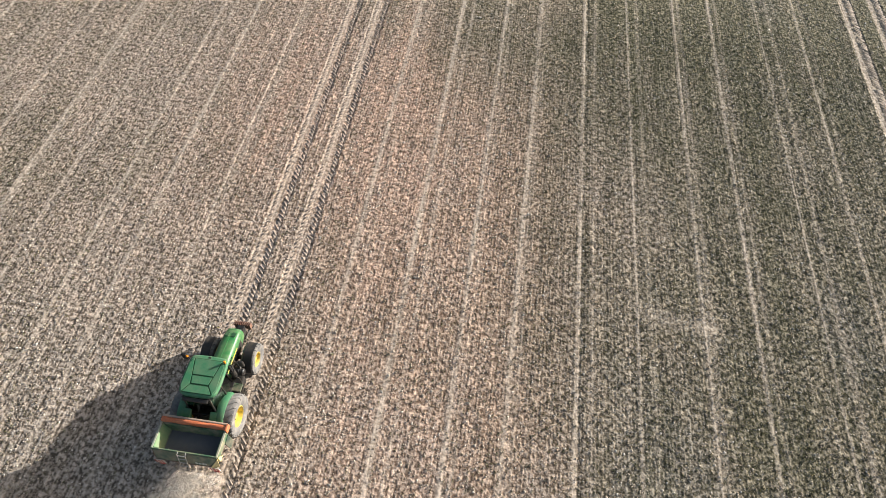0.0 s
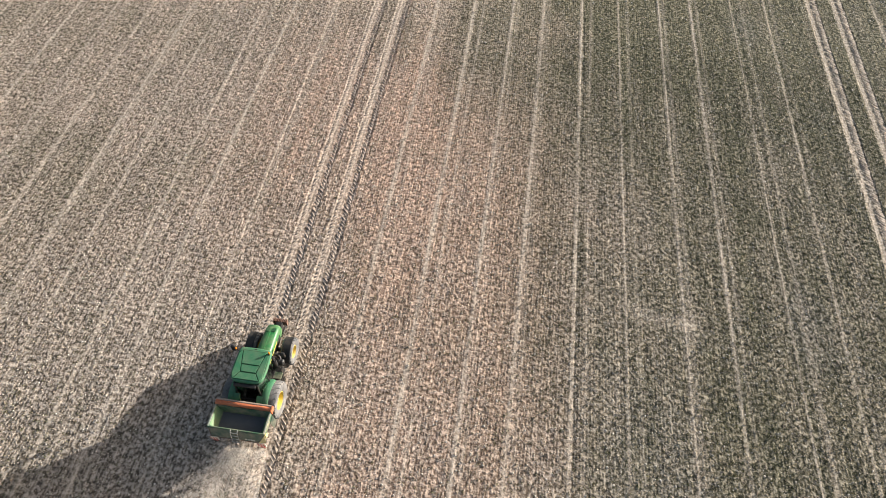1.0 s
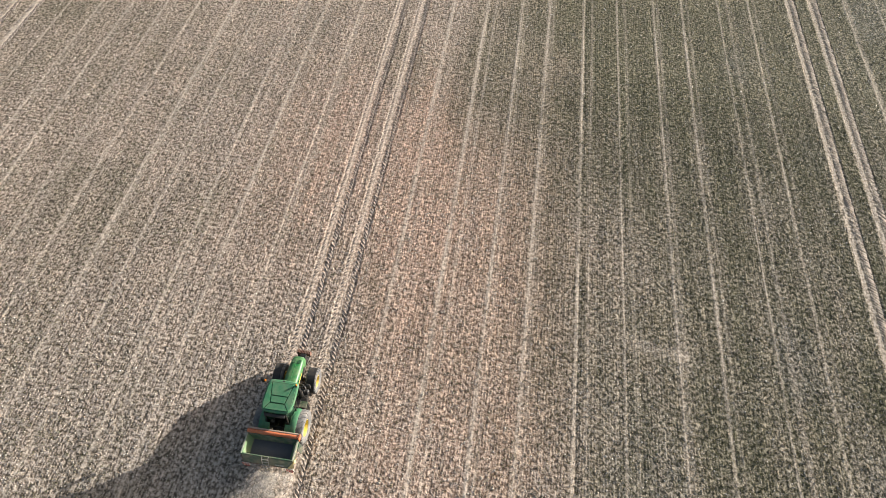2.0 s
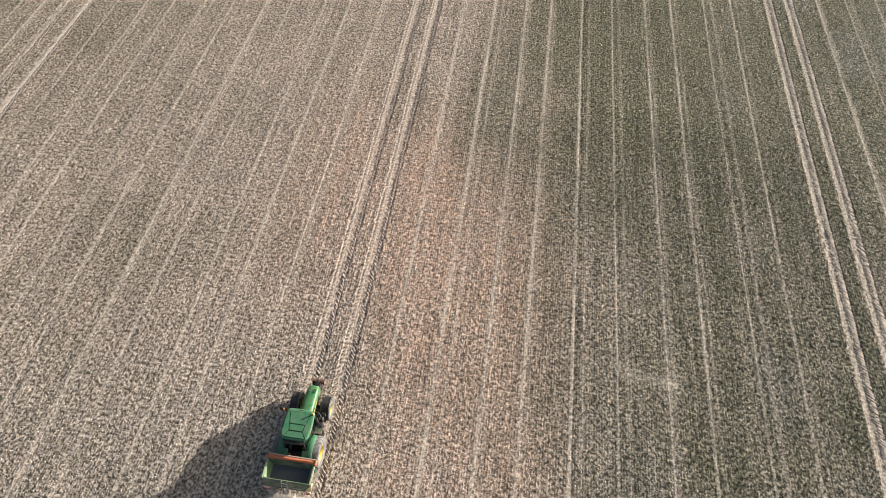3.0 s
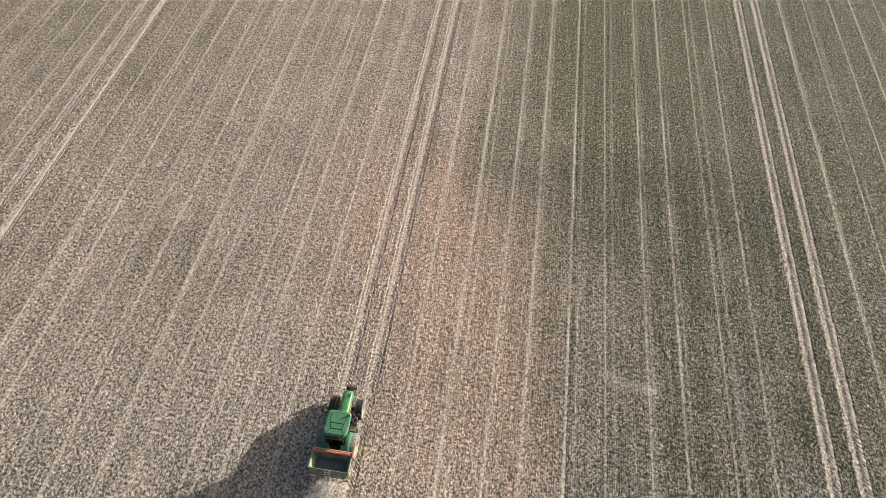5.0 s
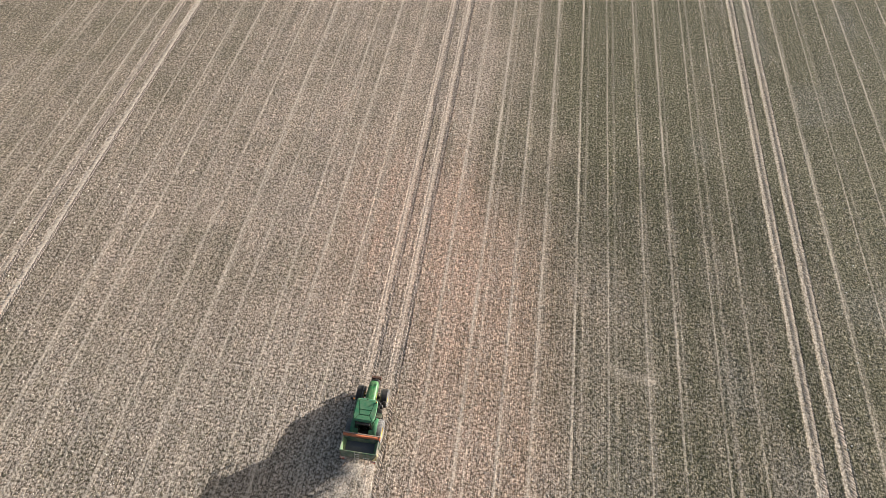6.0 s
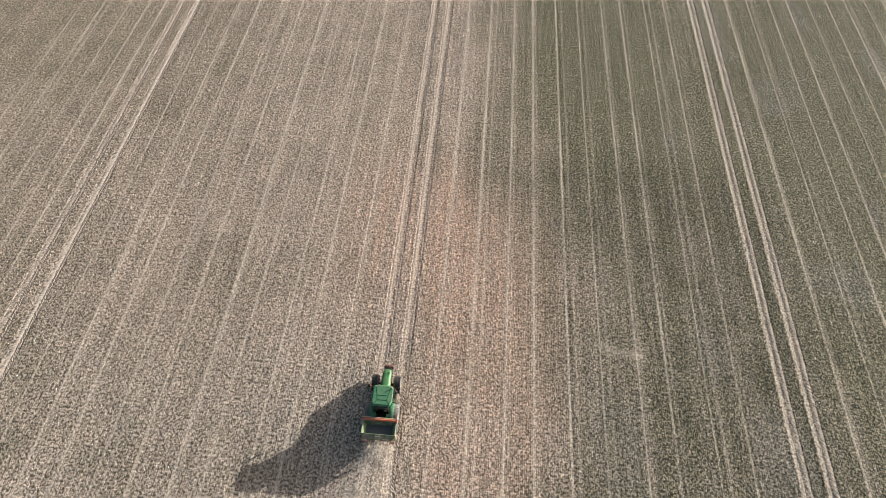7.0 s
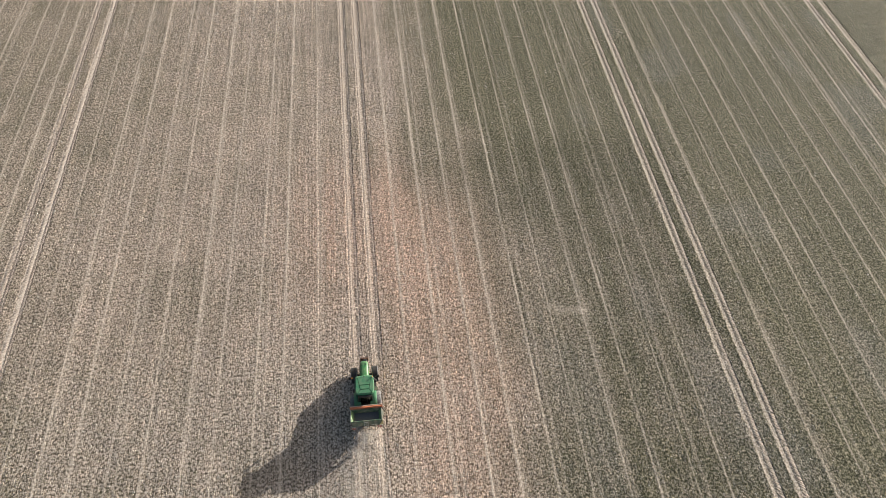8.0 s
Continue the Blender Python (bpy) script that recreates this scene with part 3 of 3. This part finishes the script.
    for a, b in (("fl", "fr"), ("fl", "ml"), ("fr", "mr"), ("ml", "rl"), ("mr", "rr"), ("rl", "rr")):
        part("window", sheet_panel(bmesh.new(), lower[a], lower[b], upper[b], upper[a], 0.008), GLASS, cab, "tinted cab window")
    part("rear_panel", boxed((-0.62, -0.30, 1.05), (0.62, -0.20, 1.42), 0.02), BLACK, cab)
    seat = bmesh.new()
    box(seat, (-0.26, 0.10, 1.55), (0.26, 0.58, 1.70), 0.04)
    box(seat, (-0.25, 0.02, 1.66), (0.25, 0.15, 2.25), 0.05)
    box(seat, (-0.16, 0.20, 1.22), (0.16, 0.50, 1.56), 0.02)
    part("seat", seat, SEAT, cab, "dark cloth driving seat")
    part("steering_column", tube(bmesh.new(), [(0, 1.15, 1.22), (0, 0.98, 1.85)], 0.05), BLACK, cab)
    wheel_pts = [(0.20 * math.cos(a), 0.95 + 0.17 * math.sin(a), 1.88 + 0.10 * math.sin(a)) for a in (2 * math.pi * k / 18 for k in range(19))]
    part("steering_wheel", tube(bmesh.new(), wheel_pts, 0.018, 6), BLACK, cab)
    part("dashboard", boxed((-0.34, 1.10, 1.5), (0.34, 1.36, 1.80), 0.05), BLACK, cab)
    # roof: a rounded slab with raised panels
    def roof_at(a, b):
        return ((a - 0.5) * 1.66, -0.05 + b * 1.78)
    def rounded(k, grow):
        pts = [(0.11, 1.0), (0.5, 1.02), (0.89, 1.0), (0.985, 0.93), (1.0, 0.80), (1.015, 0.45), (0.99, 0.16), (0.93, 0.05), (0.80, 0.0), (0.5, -0.015), (0.20, 0.0), (0.07, 0.05), (0.01, 0.16), (-0.015, 0.45), (0.0, 0.80), (0.015, 0.93)]
        n, out = len(pts), []
        for i in range(n):
            p, q, r, t = (Vector(pts[(i + d) % n]) for d in (-1, 0, 1, 2))
            for f in (0, 1 / 3, 2 / 3):
                out.append(q + 0.5 * f * (r - p + f * (2 * p - 5 * q + 4 * r - t + f * (3 * q - p - 3 * r + t))))
        return [(*roof_at(0.5 + (a - 0.5) * grow, 0.5 + (b - 0.5) * grow), k) for a, b in out]
    roof = part("roof", loft(bmesh.new(), [rounded(2.80, 0.95), rounded(2.84, 1.0), rounded(2.93, 1.01), rounded(2.985, 0.975), rounded(3.005, 0.92)]), ROOF_GREEN, body, "matt green cab roof with raised panels", flat=False)
    panels = [[(0.16, 0.90), (0.84, 0.90), (0.76, 0.51), (0.24, 0.51)], [(0.245, 0.475), (0.755, 0.475), (0.71, 0.285), (0.29, 0.285)],
              [(0.27, 0.245), (0.73, 0.245), (0.86, 0.06), (0.14, 0.06)], [(0.055, 0.80), (0.125, 0.89), (0.205, 0.50), (0.245, 0.27), (0.10, 0.075), (0.045, 0.20)],
              [(0.945, 0.80), (0.875, 0.89), (0.795, 0.50), (0.755, 0.27), (0.90, 0.075), (0.955, 0.20)]]
    # dark slab under the panels, shade of the gaps between them given as colour
    part("groove_shade", prism(bmesh.new(), [roof_at(*q) for q in [(0.14, 0.92), (0.86, 0.92), (0.955, 0.84), (0.975, 0.45), (0.955, 0.16), (0.88, 0.045), (0.12, 0.045), (0.045, 0.16), (0.025, 0.45), (0.045, 0.84)]], 2.99, 3.010), DARK_GREEN, roof)
    for p in panels:
        c = (sum(q[0] for q in p) / len(p), sum(q[1] for q in p) / len(p))
        part("roof_panel", prism(bmesh.new(), [roof_at(c[0] + (q[0] - c[0]) * 1.045, c[1] + (q[1] - c[1]) * 1.03) for q in p], 3.0, 3.04, 0.97), ROOF_GREEN, roof)
    part("front_notch", boxed((-0.06, 1.64, 2.985), (0.06, 1.705, 3.012), 0.01), BLACK, roof)
    part("rear_lip", boxed((-0.55, -0.28, 2.82), (0.55, -0.12, 2.90), 0.03), BLACK, roof)
    part("front_visor", boxed((-0.56, 1.50, 2.84), (0.56, 1.66, 2.92), 0.03), ROOF_GREEN, roof)
    for x in (-0.5, -0.26, 0.26, 0.5):
        part("work_lamp", boxed((x - 0.07, 1.62, 2.84), (x + 0.07, 1.69, 2.91), 0.015), LAMP, roof, "clear work lamp")
    beacon = part("beacon", lathe(bmesh.new(), [(0.001, -0.02), (0.06, -0.02), (0.06, 0.02), (0.001, 0.02)], (0.74, 1.52, 3.03), 14), BLACK, roof)
    part("lens", boxed((0.70, 1.48, 3.04), (0.78, 1.56, 3.21), 0.025), AMBER, beacon, "orange beacon lens")
    # mudguards
    for s in (-1, 1):
        def arc(r, x):
            return [(s * x, r * math.cos(a), 0.95 + r * math.sin(a)) for a in (radians(40 + 10.2 * k) for k in range(14))]
        bm = loft(bmesh.new(), [arc(1.02, 0.70), arc(1.05, 0.76), arc(1.05, 0.94), arc(1.02, 1.01), arc(0.99, 1.015), arc(0.99, 0.97), arc(1.01, 0.72)], cap=False, ring=False)
        guard = part("mudguard", bm, ROOF_GREEN, body, "curved green mudguard", flat=False)
        web = [(s * 0.70, 1.03 * math.cos(a), 0.95 + 1.03 * math.sin(a)) for a in (radians(40 + 10.2 * k) for k in range(14))]
        part("inner_wall", loft(bmesh.new(), [web, [(s * 0.66, p[1], p[2]) for p in web]]), DARK_GREEN, guard)
        def broad(r, x):
            return [(s * x, r * math.cos(a), 0.95 + r * math.sin(a)) for a in (radians(106 + 6 * k) for k in range(12))]
        part("rear_panel", loft(bmesh.new(), [broad(1.01, 0.42), broad(1.04, 0.44), broad(1.045, 0.72), broad(1.015, 0.73)], cap=False), ROOF_GREEN, guard, "broad green panel beside the linkage", flat=False)
        part("tail_lamp", boxed((s * 0.86 - 0.10, -1.06, 1.10), (s * 0.86 + 0.10, -0.98, 1.22), 0.015), RED, guard, "red tail lamp")
    # exhaust, tank and steps
    bm = lathe(bmesh.new(), [(0.001, -0.28), (0.11, -0.28), (0.13, -0.2), (0.13, 0.2), (0.11, 0.28), (0.001, 0.28)], (0, 0, 0), 16)
    bmesh.ops.transform(bm, matrix=pose(0.72, 1.62, 1.72, 0, 90, 0), verts=bm.verts[:])
    exhaust = part("exhaust_muffler", bm, BLACK, body, "black exhaust muffler", flat=False)
    part("exhaust_pipe", tube(bmesh.new(), [(0.72, 1.62, 1.95), (0.72, 1.60, 2.55), (0.72, 1.55, 2.78), (0.73, 1.46, 2.88)], 0.055, 10), BLACK, exhaust, flat=False)
    cleaner = lathe(bmesh.new(), [(0.001, -0.26), (0.15, -0.26), (0.17, -0.22), (0.17, -0.05), (0.185, -0.04), (0.185, 0.04), (0.17, 0.05), (0.17, 0.22), (0.12, 0.27), (0.001, 0.27)], (0, 0, 0), 16)
    bmesh.ops.transform(cleaner, matrix=pose(0.80, 1.86, 1.40, 0, 0, 0), verts=cleaner.verts[:])
    part("air_cleaner", cleaner, BLACK, body, "black round air cleaner", flat=False)
    part("intake_pipe", tube(bmesh.new(), [(0.46, 2.20, 1.52), (0.66, 2.16, 1.60), (0.84, 2.02, 1.56), (0.86, 1.88, 1.46)], 0.07, 10), BLACK, body, flat=False)
    part("exhaust_elbow", tube(bmesh.new(), [(0.44, 1.98, 1.62), (0.58, 1.86, 1.78), (0.68, 1.70, 1.80)], 0.065, 10), BLACK, exhaust, flat=False)
    part("grab_rail", tube(bmesh.new(), [(1.02, 1.44, 1.10), (1.04, 1.46, 1.62), (0.94, 1.42, 1.98)], 0.018, 6), BLACK, body)
    part("fuel_tank", boxed((0.46, 0.98, 0.62), (1.02, 1.80, 1.14), 0.06), BLACK, body, "black plastic fuel tank")
    part("tank_cover", boxed((0.66, 1.02, 1.13), (1.10, 1.40, 1.20), 0.03), surface("dull_green", (0.05, 0.09, 0.05), 0.6, 0, 0.5), body)
    for s in (-1, 1):
        for k in range(3):
            part("step", boxed((s * 0.98 - 0.18, 1.06, 0.50 + 0.27 * k), (s * 0.98 + 0.18, 1.36, 0.54 + 0.27 * k), 0.01), IRON, body, "dark metal cab step")
    part("battery_box", boxed((-1.0, 1.42, 0.66), (-0.48, 1.86, 1.10), 0.05), BLACK, body)
    for s in (-1, 1):
        part("front_mudguard", loft(bmesh.new(), [[(s * x, 2.84 + 0.81 * math.cos(a), 0.75 + 0.81 * math.sin(a)) for a in (radians(48 + 8 * k) for k in range(16))] for x in (0.78, 1.0, 1.2)], cap=False, ring=False), BLACK, body, flat=False)
        arm = part("mirror_arm", tube(bmesh.new(), [(s * 0.66, 1.40, 2.78), (s * 0.98, 1.62, 2.80), (s * 1.20, 1.74, 2.78)], 0.022), BLACK, body)
        part("mirror", boxed((s * 1.27 - 0.11, 1.69, 2.42), (s * 1.27 + 0.11, 1.81, 2.84), 0.04), BLACK, arm, "black wing mirror")
        if s < 0:
            part("indicator", boxed((s * 1.09 - 0.045, 1.63, 2.74), (s * 1.09 + 0.045, 1.72, 2.85), 0.02), AMBER, arm, "orange indicator lamp")
    # rear linkage
    bm = box(bmesh.new(), (-0.30, -0.62, 0.72), (0.30, -0.30, 1.18), 0.04)
    for s in (-1, 1):
        tube(bm, [(s * 0.28, -0.2, 0.72), (s * 0.42, -0.98, 0.66)], 0.05)
        tube(bm, [(s * 0.26, -0.35, 1.34), (s * 0.40, -0.75, 1.20)], 0.05)
        tube(bm, [(s * 0.40, -0.75, 1.20), (s * 0.40, -0.80, 0.68)], 0.035)
    tube(bm, [(0, -0.4, 1.18), (0, -1.02, 1.30)], 0.045)
    tube(bm, [(0, -0.6, 0.85), (0, -1.2, 0.80)], 0.055)
    part("rear_linkage", bm, BLACK, body, "black rear three point linkage")
    for k in range(5):
        x = -0.22 + 0.11 * k
        part("hose", tube(bmesh.new(), [(x, -0.34, 1.30), (x * 1.1, -0.62, 1.52 + 0.03 * (k % 2)), (x * 0.8, -0.95, 1.30)], 0.016, 6), BLACK, body)
    return body


def fertiliser_spreader():
    sp = tagged(new("fertiliser_spreader"), "green hopper spreader with orange rolled cover behind the tractor", "spreader")
    def rect(x, y0, y1, z):
        return [(-x, y0, z), (x, y0, z), (x, y1, z), (-x, y1, z)]
    yf, yr, zt = -1.02, -2.13, 2.06
    bm = loft(bmesh.new(), [rect(0.95, -1.88, -1.28, 0.98), rect(1.28, -2.04, -1.12, 1.38), rect(1.36, yr, yf, 1.62), rect(1.38, yr, yf, zt), rect(1.33, yr + 0.05, yf - 0.05, zt),
                            rect(1.25, yr + 0.08, yf - 0.07, 1.82), rect(0.98, -1.95, -1.2, 1.36)], cap=False)
    hopper = part("hopper", bm, HOPPER_GREEN, sp, "dusty green steel hopper")
    bm = bmesh.new()
    nx, ny = 24, 10
    grid = [[bm.verts.new((-1.09 + 2.18 * i / nx, yr + 0.13 + (yf - yr - 0.24) * j / ny,
                           1.52 + 0.07 * math.sin(math.pi * i / nx) * math.sin(math.pi * j / ny) + 0.014 * noise.noise((i * 0.5, j * 0.5, 0)))) for i in range(nx + 1)] for j in range(ny + 1)]
    for j in range(ny):
        for i in range(nx):
            bm.faces.new((grid[j][i], grid[j][i + 1], grid[j + 1][i + 1], grid[j + 1][i]))
    load = tagged(part("granule_load", bm, FILL, flat=False), "dark grey granules lying in the spreader hopper", "fertiliser")
    load.location = (0.0, 0.0, -0.05)
    # rims and rolled cover
    part("rear_rail", tube(bmesh.new(), [(-1.39, yr, zt), (1.39, yr, zt)], 0.035, 10), HOPPER_GREEN, hopper, flat=False)
    for s in (-1, 1):
        part("side_rim", boxed((s * 1.37 - 0.04, yr, zt - 0.02), (s * 1.37 + 0.04, yf, zt + 0.03), 0.012), RIM, hopper, "worn pale green rim")
        part("inner_lining", sheet_panel(bmesh.new(), (s * 1.09, yr + 0.13, 1.53), (s * 1.09, yf - 0.12, 1.53), (s * 1.318, yf - 0.07, zt - 0.01), (s * 1.318, yr + 0.07, zt - 0.01), 0.006), PALE_GREEN, hopper)
        part("corner_post", boxed((s * 1.34 - 0.05, yr - 0.03, 1.55), (s * 1.34 + 0.05, yr + 0.04, zt), 0.012), HOPPER_GREEN, hopper)
    roll = [[(x, yf + 0.10 + (0.11 + 0.010 * math.sin(k * 0.9 + a * 2)) * math.cos(a), zt + 0.07 + (0.10 + 0.012 * math.sin(k * 0.5 + a * 3)) * math.sin(a)) for a in (2 * math.pi * i / 14 for i in range(14))]
            for k, x in enumerate([-1.38 + 2.78 * q / 26 for q in range(27)])]
    cover = part("rolled_cover", loft(bmesh.new(), roll), ORANGE, sp, "faded orange rolled tarpaulin cover", flat=False)
    part("cover_hem", boxed((-1.40, yf + 0.20, zt + 0.02), (1.42, yf + 0.29, zt + 0.15), 0.03), surface("pale_hem", (0.42, 0.31, 0.25), 0.6, 0, 0.5), cover, "pale bleached hem")
    part("end_plate", prism(bmesh.new(), [(1.40, yf - 0.06), (1.46, yf - 0.06), (1.46, yf + 0.27), (1.40, yf + 0.27)], zt - 0.12, zt + 0.20, 0.9), ORANGE, cover)
    part("crank", tube(bmesh.new(), [(-1.40, yf + 0.1, zt + 0.07), (-1.53, yf + 0.1, zt + 0.07), (-1.53, yf - 0.05, zt - 0.25)], 0.015, 6), STEEL, cover, "steel crank")
    # ladder at the back
    # paler than the hopper: dust, and light bounced from the ground put into the colour
    part("rear_apron", sheet_panel(bmesh.new(), (-1.36, yr - 0.02, 1.98), (1.36, yr - 0.02, 1.98), (1.30, yr - 0.22, 1.38), (-1.30, yr - 0.22, 1.38), 0.02), surface("dusty_bounce_lit_green", (0.095, 0.140, 0.095), 0.6, 0, 0.6), hopper, "dusty green sloping rear wall, paler with bounced light in its colour")
    part("apron_edge", tube(bmesh.new(), [(-1.36, yr - 0.03, 1.97), (-1.30, yr - 0.23, 1.38), (1.30, yr - 0.23, 1.38), (1.36, yr - 0.03, 1.97)], 0.022, 6), RUST, hopper, "rusty lower edge")
    ladder = bmesh.new()
    for s in (-1, 1):
        tube(ladder, [(s * 0.17 - 0.05, yr - 0.02, zt + 0.08), (s * 0.17 - 0.05, yr - 0.14, zt + 0.06), (s * 0.17 - 0.05, yr - 0.36, 1.30)], 0.020)
    for z in (1.36, 1.60, 1.84, 2.06):
        tube(ladder, [(-0.22, yr - 0.14 - (zt + 0.06 - z) * 0.28, z), (0.12, yr - 0.14 - (zt + 0.06 - z) * 0.28, z)], 0.020)
    part("ladder", ladder, STEEL, hopper, "small galvanised ladder", flat=False)
    for x in (0.40, 0.54, 0.67, 0.78):
        part("lettering_bar", boxed((x, yr - 0.215, 1.47), (x + 0.09, yr - 0.18, 1.56), 0.002), WHITE, hopper)
    # warning boards and lamps at the back corners
    yb = yr - 0.16
    for s in (-1, 1):
        board = part("warning_board", boxed((s * 1.18 - 0.21, yb - 0.12, 1.02), (s * 1.18 + 0.21, yb - 0.09, 1.44), 0.006), WHITE, sp, "white board with red bars")
        for k in range(3):
            part("red_bar", boxed((s * 1.18 - 0.20 + 0.14 * k, yb - 0.126, 1.03), (s * 1.18 - 0.13 + 0.14 * k, yb - 0.121, 1.43), 0.002), RED, board)
        part("lamp", boxed((s * 1.18 - 0.12, yb - 0.14, 0.92), (s * 1.18 + 0.12, yb - 0.08, 1.01), 0.015), RED, board, "red rear lamp")
        part("bracket", tube(bmesh.new(), [(s * 1.18, yb - 0.09, 1.30), (s * 1.12, yb + 0.30, 1.36)], 0.02), IRON, board)
    part("corner_reflector", loft(bmesh.new(), [[(1.10, yr - 0.25, 1.50), (1.42, yr - 0.16, 1.52), (1.42, yr - 0.03, 2.0)], [(1.10, yr - 0.29, 1.48), (1.45, yr - 0.21, 1.50), (1.43, yr - 0.07, 2.01)]]), CREAM, hopper, "cream corner reflector")
    part("end_panel", sheet_panel(bmesh.new(), (1.445, yr - 0.02, 1.62), (1.445, yr + 0.24, 1.62), (1.445, yr + 0.05, 2.0), (1.445, yr - 0.02, 2.0), 0.012), CREAM, hopper)
    # side guard, frame and spreading discs
    for s in (-1, 1):
        part("side_guard", sheet_panel(bmesh.new(), (s * 1.37, -1.05, 1.66), (s * 1.51, -1.10, 1.16), (s * 1.50, -1.46, 1.10), (s * 1.37, -1.42, 1.60), 0.025), surface("guard_green", (0.018, 0.042, 0.030), 0.6, 0, 0.25), sp, "dark green side guard")
    frame_bm = bmesh.new()
    for s in (-1, 1):
        box(frame_bm, (s * 0.45 - 0.05, -1.12, 0.55), (s * 0.45 + 0.05, -1.00, 1.60), 0.012)
        box(frame_bm, (s * 0.45 - 0.05, -2.0, 0.55), (s * 0.45 + 0.05, -1.0, 0.65), 0.012)
        box(frame_bm, (s * 0.45 - 0.05, -2.02, 0.55), (s * 0.45 + 0.05, -1.92, 1.10), 0.012)
    box(frame_bm, (-0.6, -1.10, 0.60), (0.6, -1.02, 0.70), 0.012)
    box(frame_bm, (-0.6, -1.10, 1.26), (0.6, -1.02, 1.36), 0.012)
    part("mounting_frame", frame_bm, IRON, sp, "dark steel mounting frame")
    for s in (-1, 1):
        bm = lathe(bmesh.new(), [(0.001, -0.012), (0.34, 0.0), (0.36, 0.012), (0.33, 0.016), (0.001, 0.006)], (0, 0, 0), 28)
        bmesh.ops.transform(bm, matrix=pose(s * 0.58, -1.86, 0.62, 0, -90, 0), verts=bm.verts[:])
        disc = part("spreading_disc", bm, STEEL, sp, "steel spreading disc", flat=False)
        for k in range(2):
            m = pose(s * 0.58, -1.86, 0.66, 0, 0, 40 + 180 * k)
            bm = boxed((0.06, -0.015, -0.03), (0.46, 0.015, 0.03), 0.004)
            bmesh.ops.transform(bm, matrix=m, verts=bm.verts[:])
            part("vane", bm, STEEL, disc)
        part("outlet", loft(bmesh.new(), [rect(0.14, -0.14, 0.14, 0.98), rect(0.09, -0.09, 0.09, 0.70)]), IRON, sp).location = (s * 0.58, -1.74, 0)
    part("splash_guard", boxed((-0.95, -2.06, 0.50), (0.95, -2.02, 0.80), 0.01), BLACK, sp)
    return sp


machine = tractor()
machine.location = (0.0, 0.0, -0.05)
machine_tool = fertiliser_spreader()
machine_tool.location = (0.0, 0.0, -0.05)

# ---- dust thrown up behind the spreader ----
DUST = bits("dust", [(0.0, (0.66, 0.61, 0.55)), (1.0, (0.80, 0.75, 0.69))], 1.0)


def dust_cloud(n, size):
    """Flecks of dust that thin out behind the discs and drift a little to one side."""
    back = rng.uniform(0, 1, n) ** 1.35
    y = -2.45 - 11.5 * back
    spread = 0.60 + 2.2 * back
    x = np.clip(rng.normal(0, 1, n), -1.7, 1.7) * spread * 0.95 - 2.3 * back + 0.2
    z = np.abs(rng.normal(0, 1, n)) * (0.62 + 0.85 * np.sqrt(back)) + 0.02
    z = np.where(rng.uniform(0, 1, n) < 0.5, z, z * 0.35)
    clump = lattice(x + 0.4 * z, y, 0.8, 51) + 0.6 * lattice(x, y + z, 0.3, 52)
    ok = clump + rng.normal(0, 0.8, n) > -0.05
    x, y, z = x[ok], y[ok], z[ok]
    n = len(x)
    co = np.zeros((n, 3, 3))
    for k in range(3):
        d = rng.normal(0, 1, (n, 3))
        d *= (size * rng.uniform(0.5, 1.2, n) / np.linalg.norm(d, axis=1))[:, None]
        co[:, k] = np.stack([x, y, z], 1) + d
    return raw_mesh("dust", co.reshape(-1, 3), np.arange(n * 3).reshape(-1, 3), DUST)


tagged(new("dust", dust_cloud(950000, 0.0090)), "pale dust cloud hanging over the ground behind the spreader", "dust", kind="stuff")
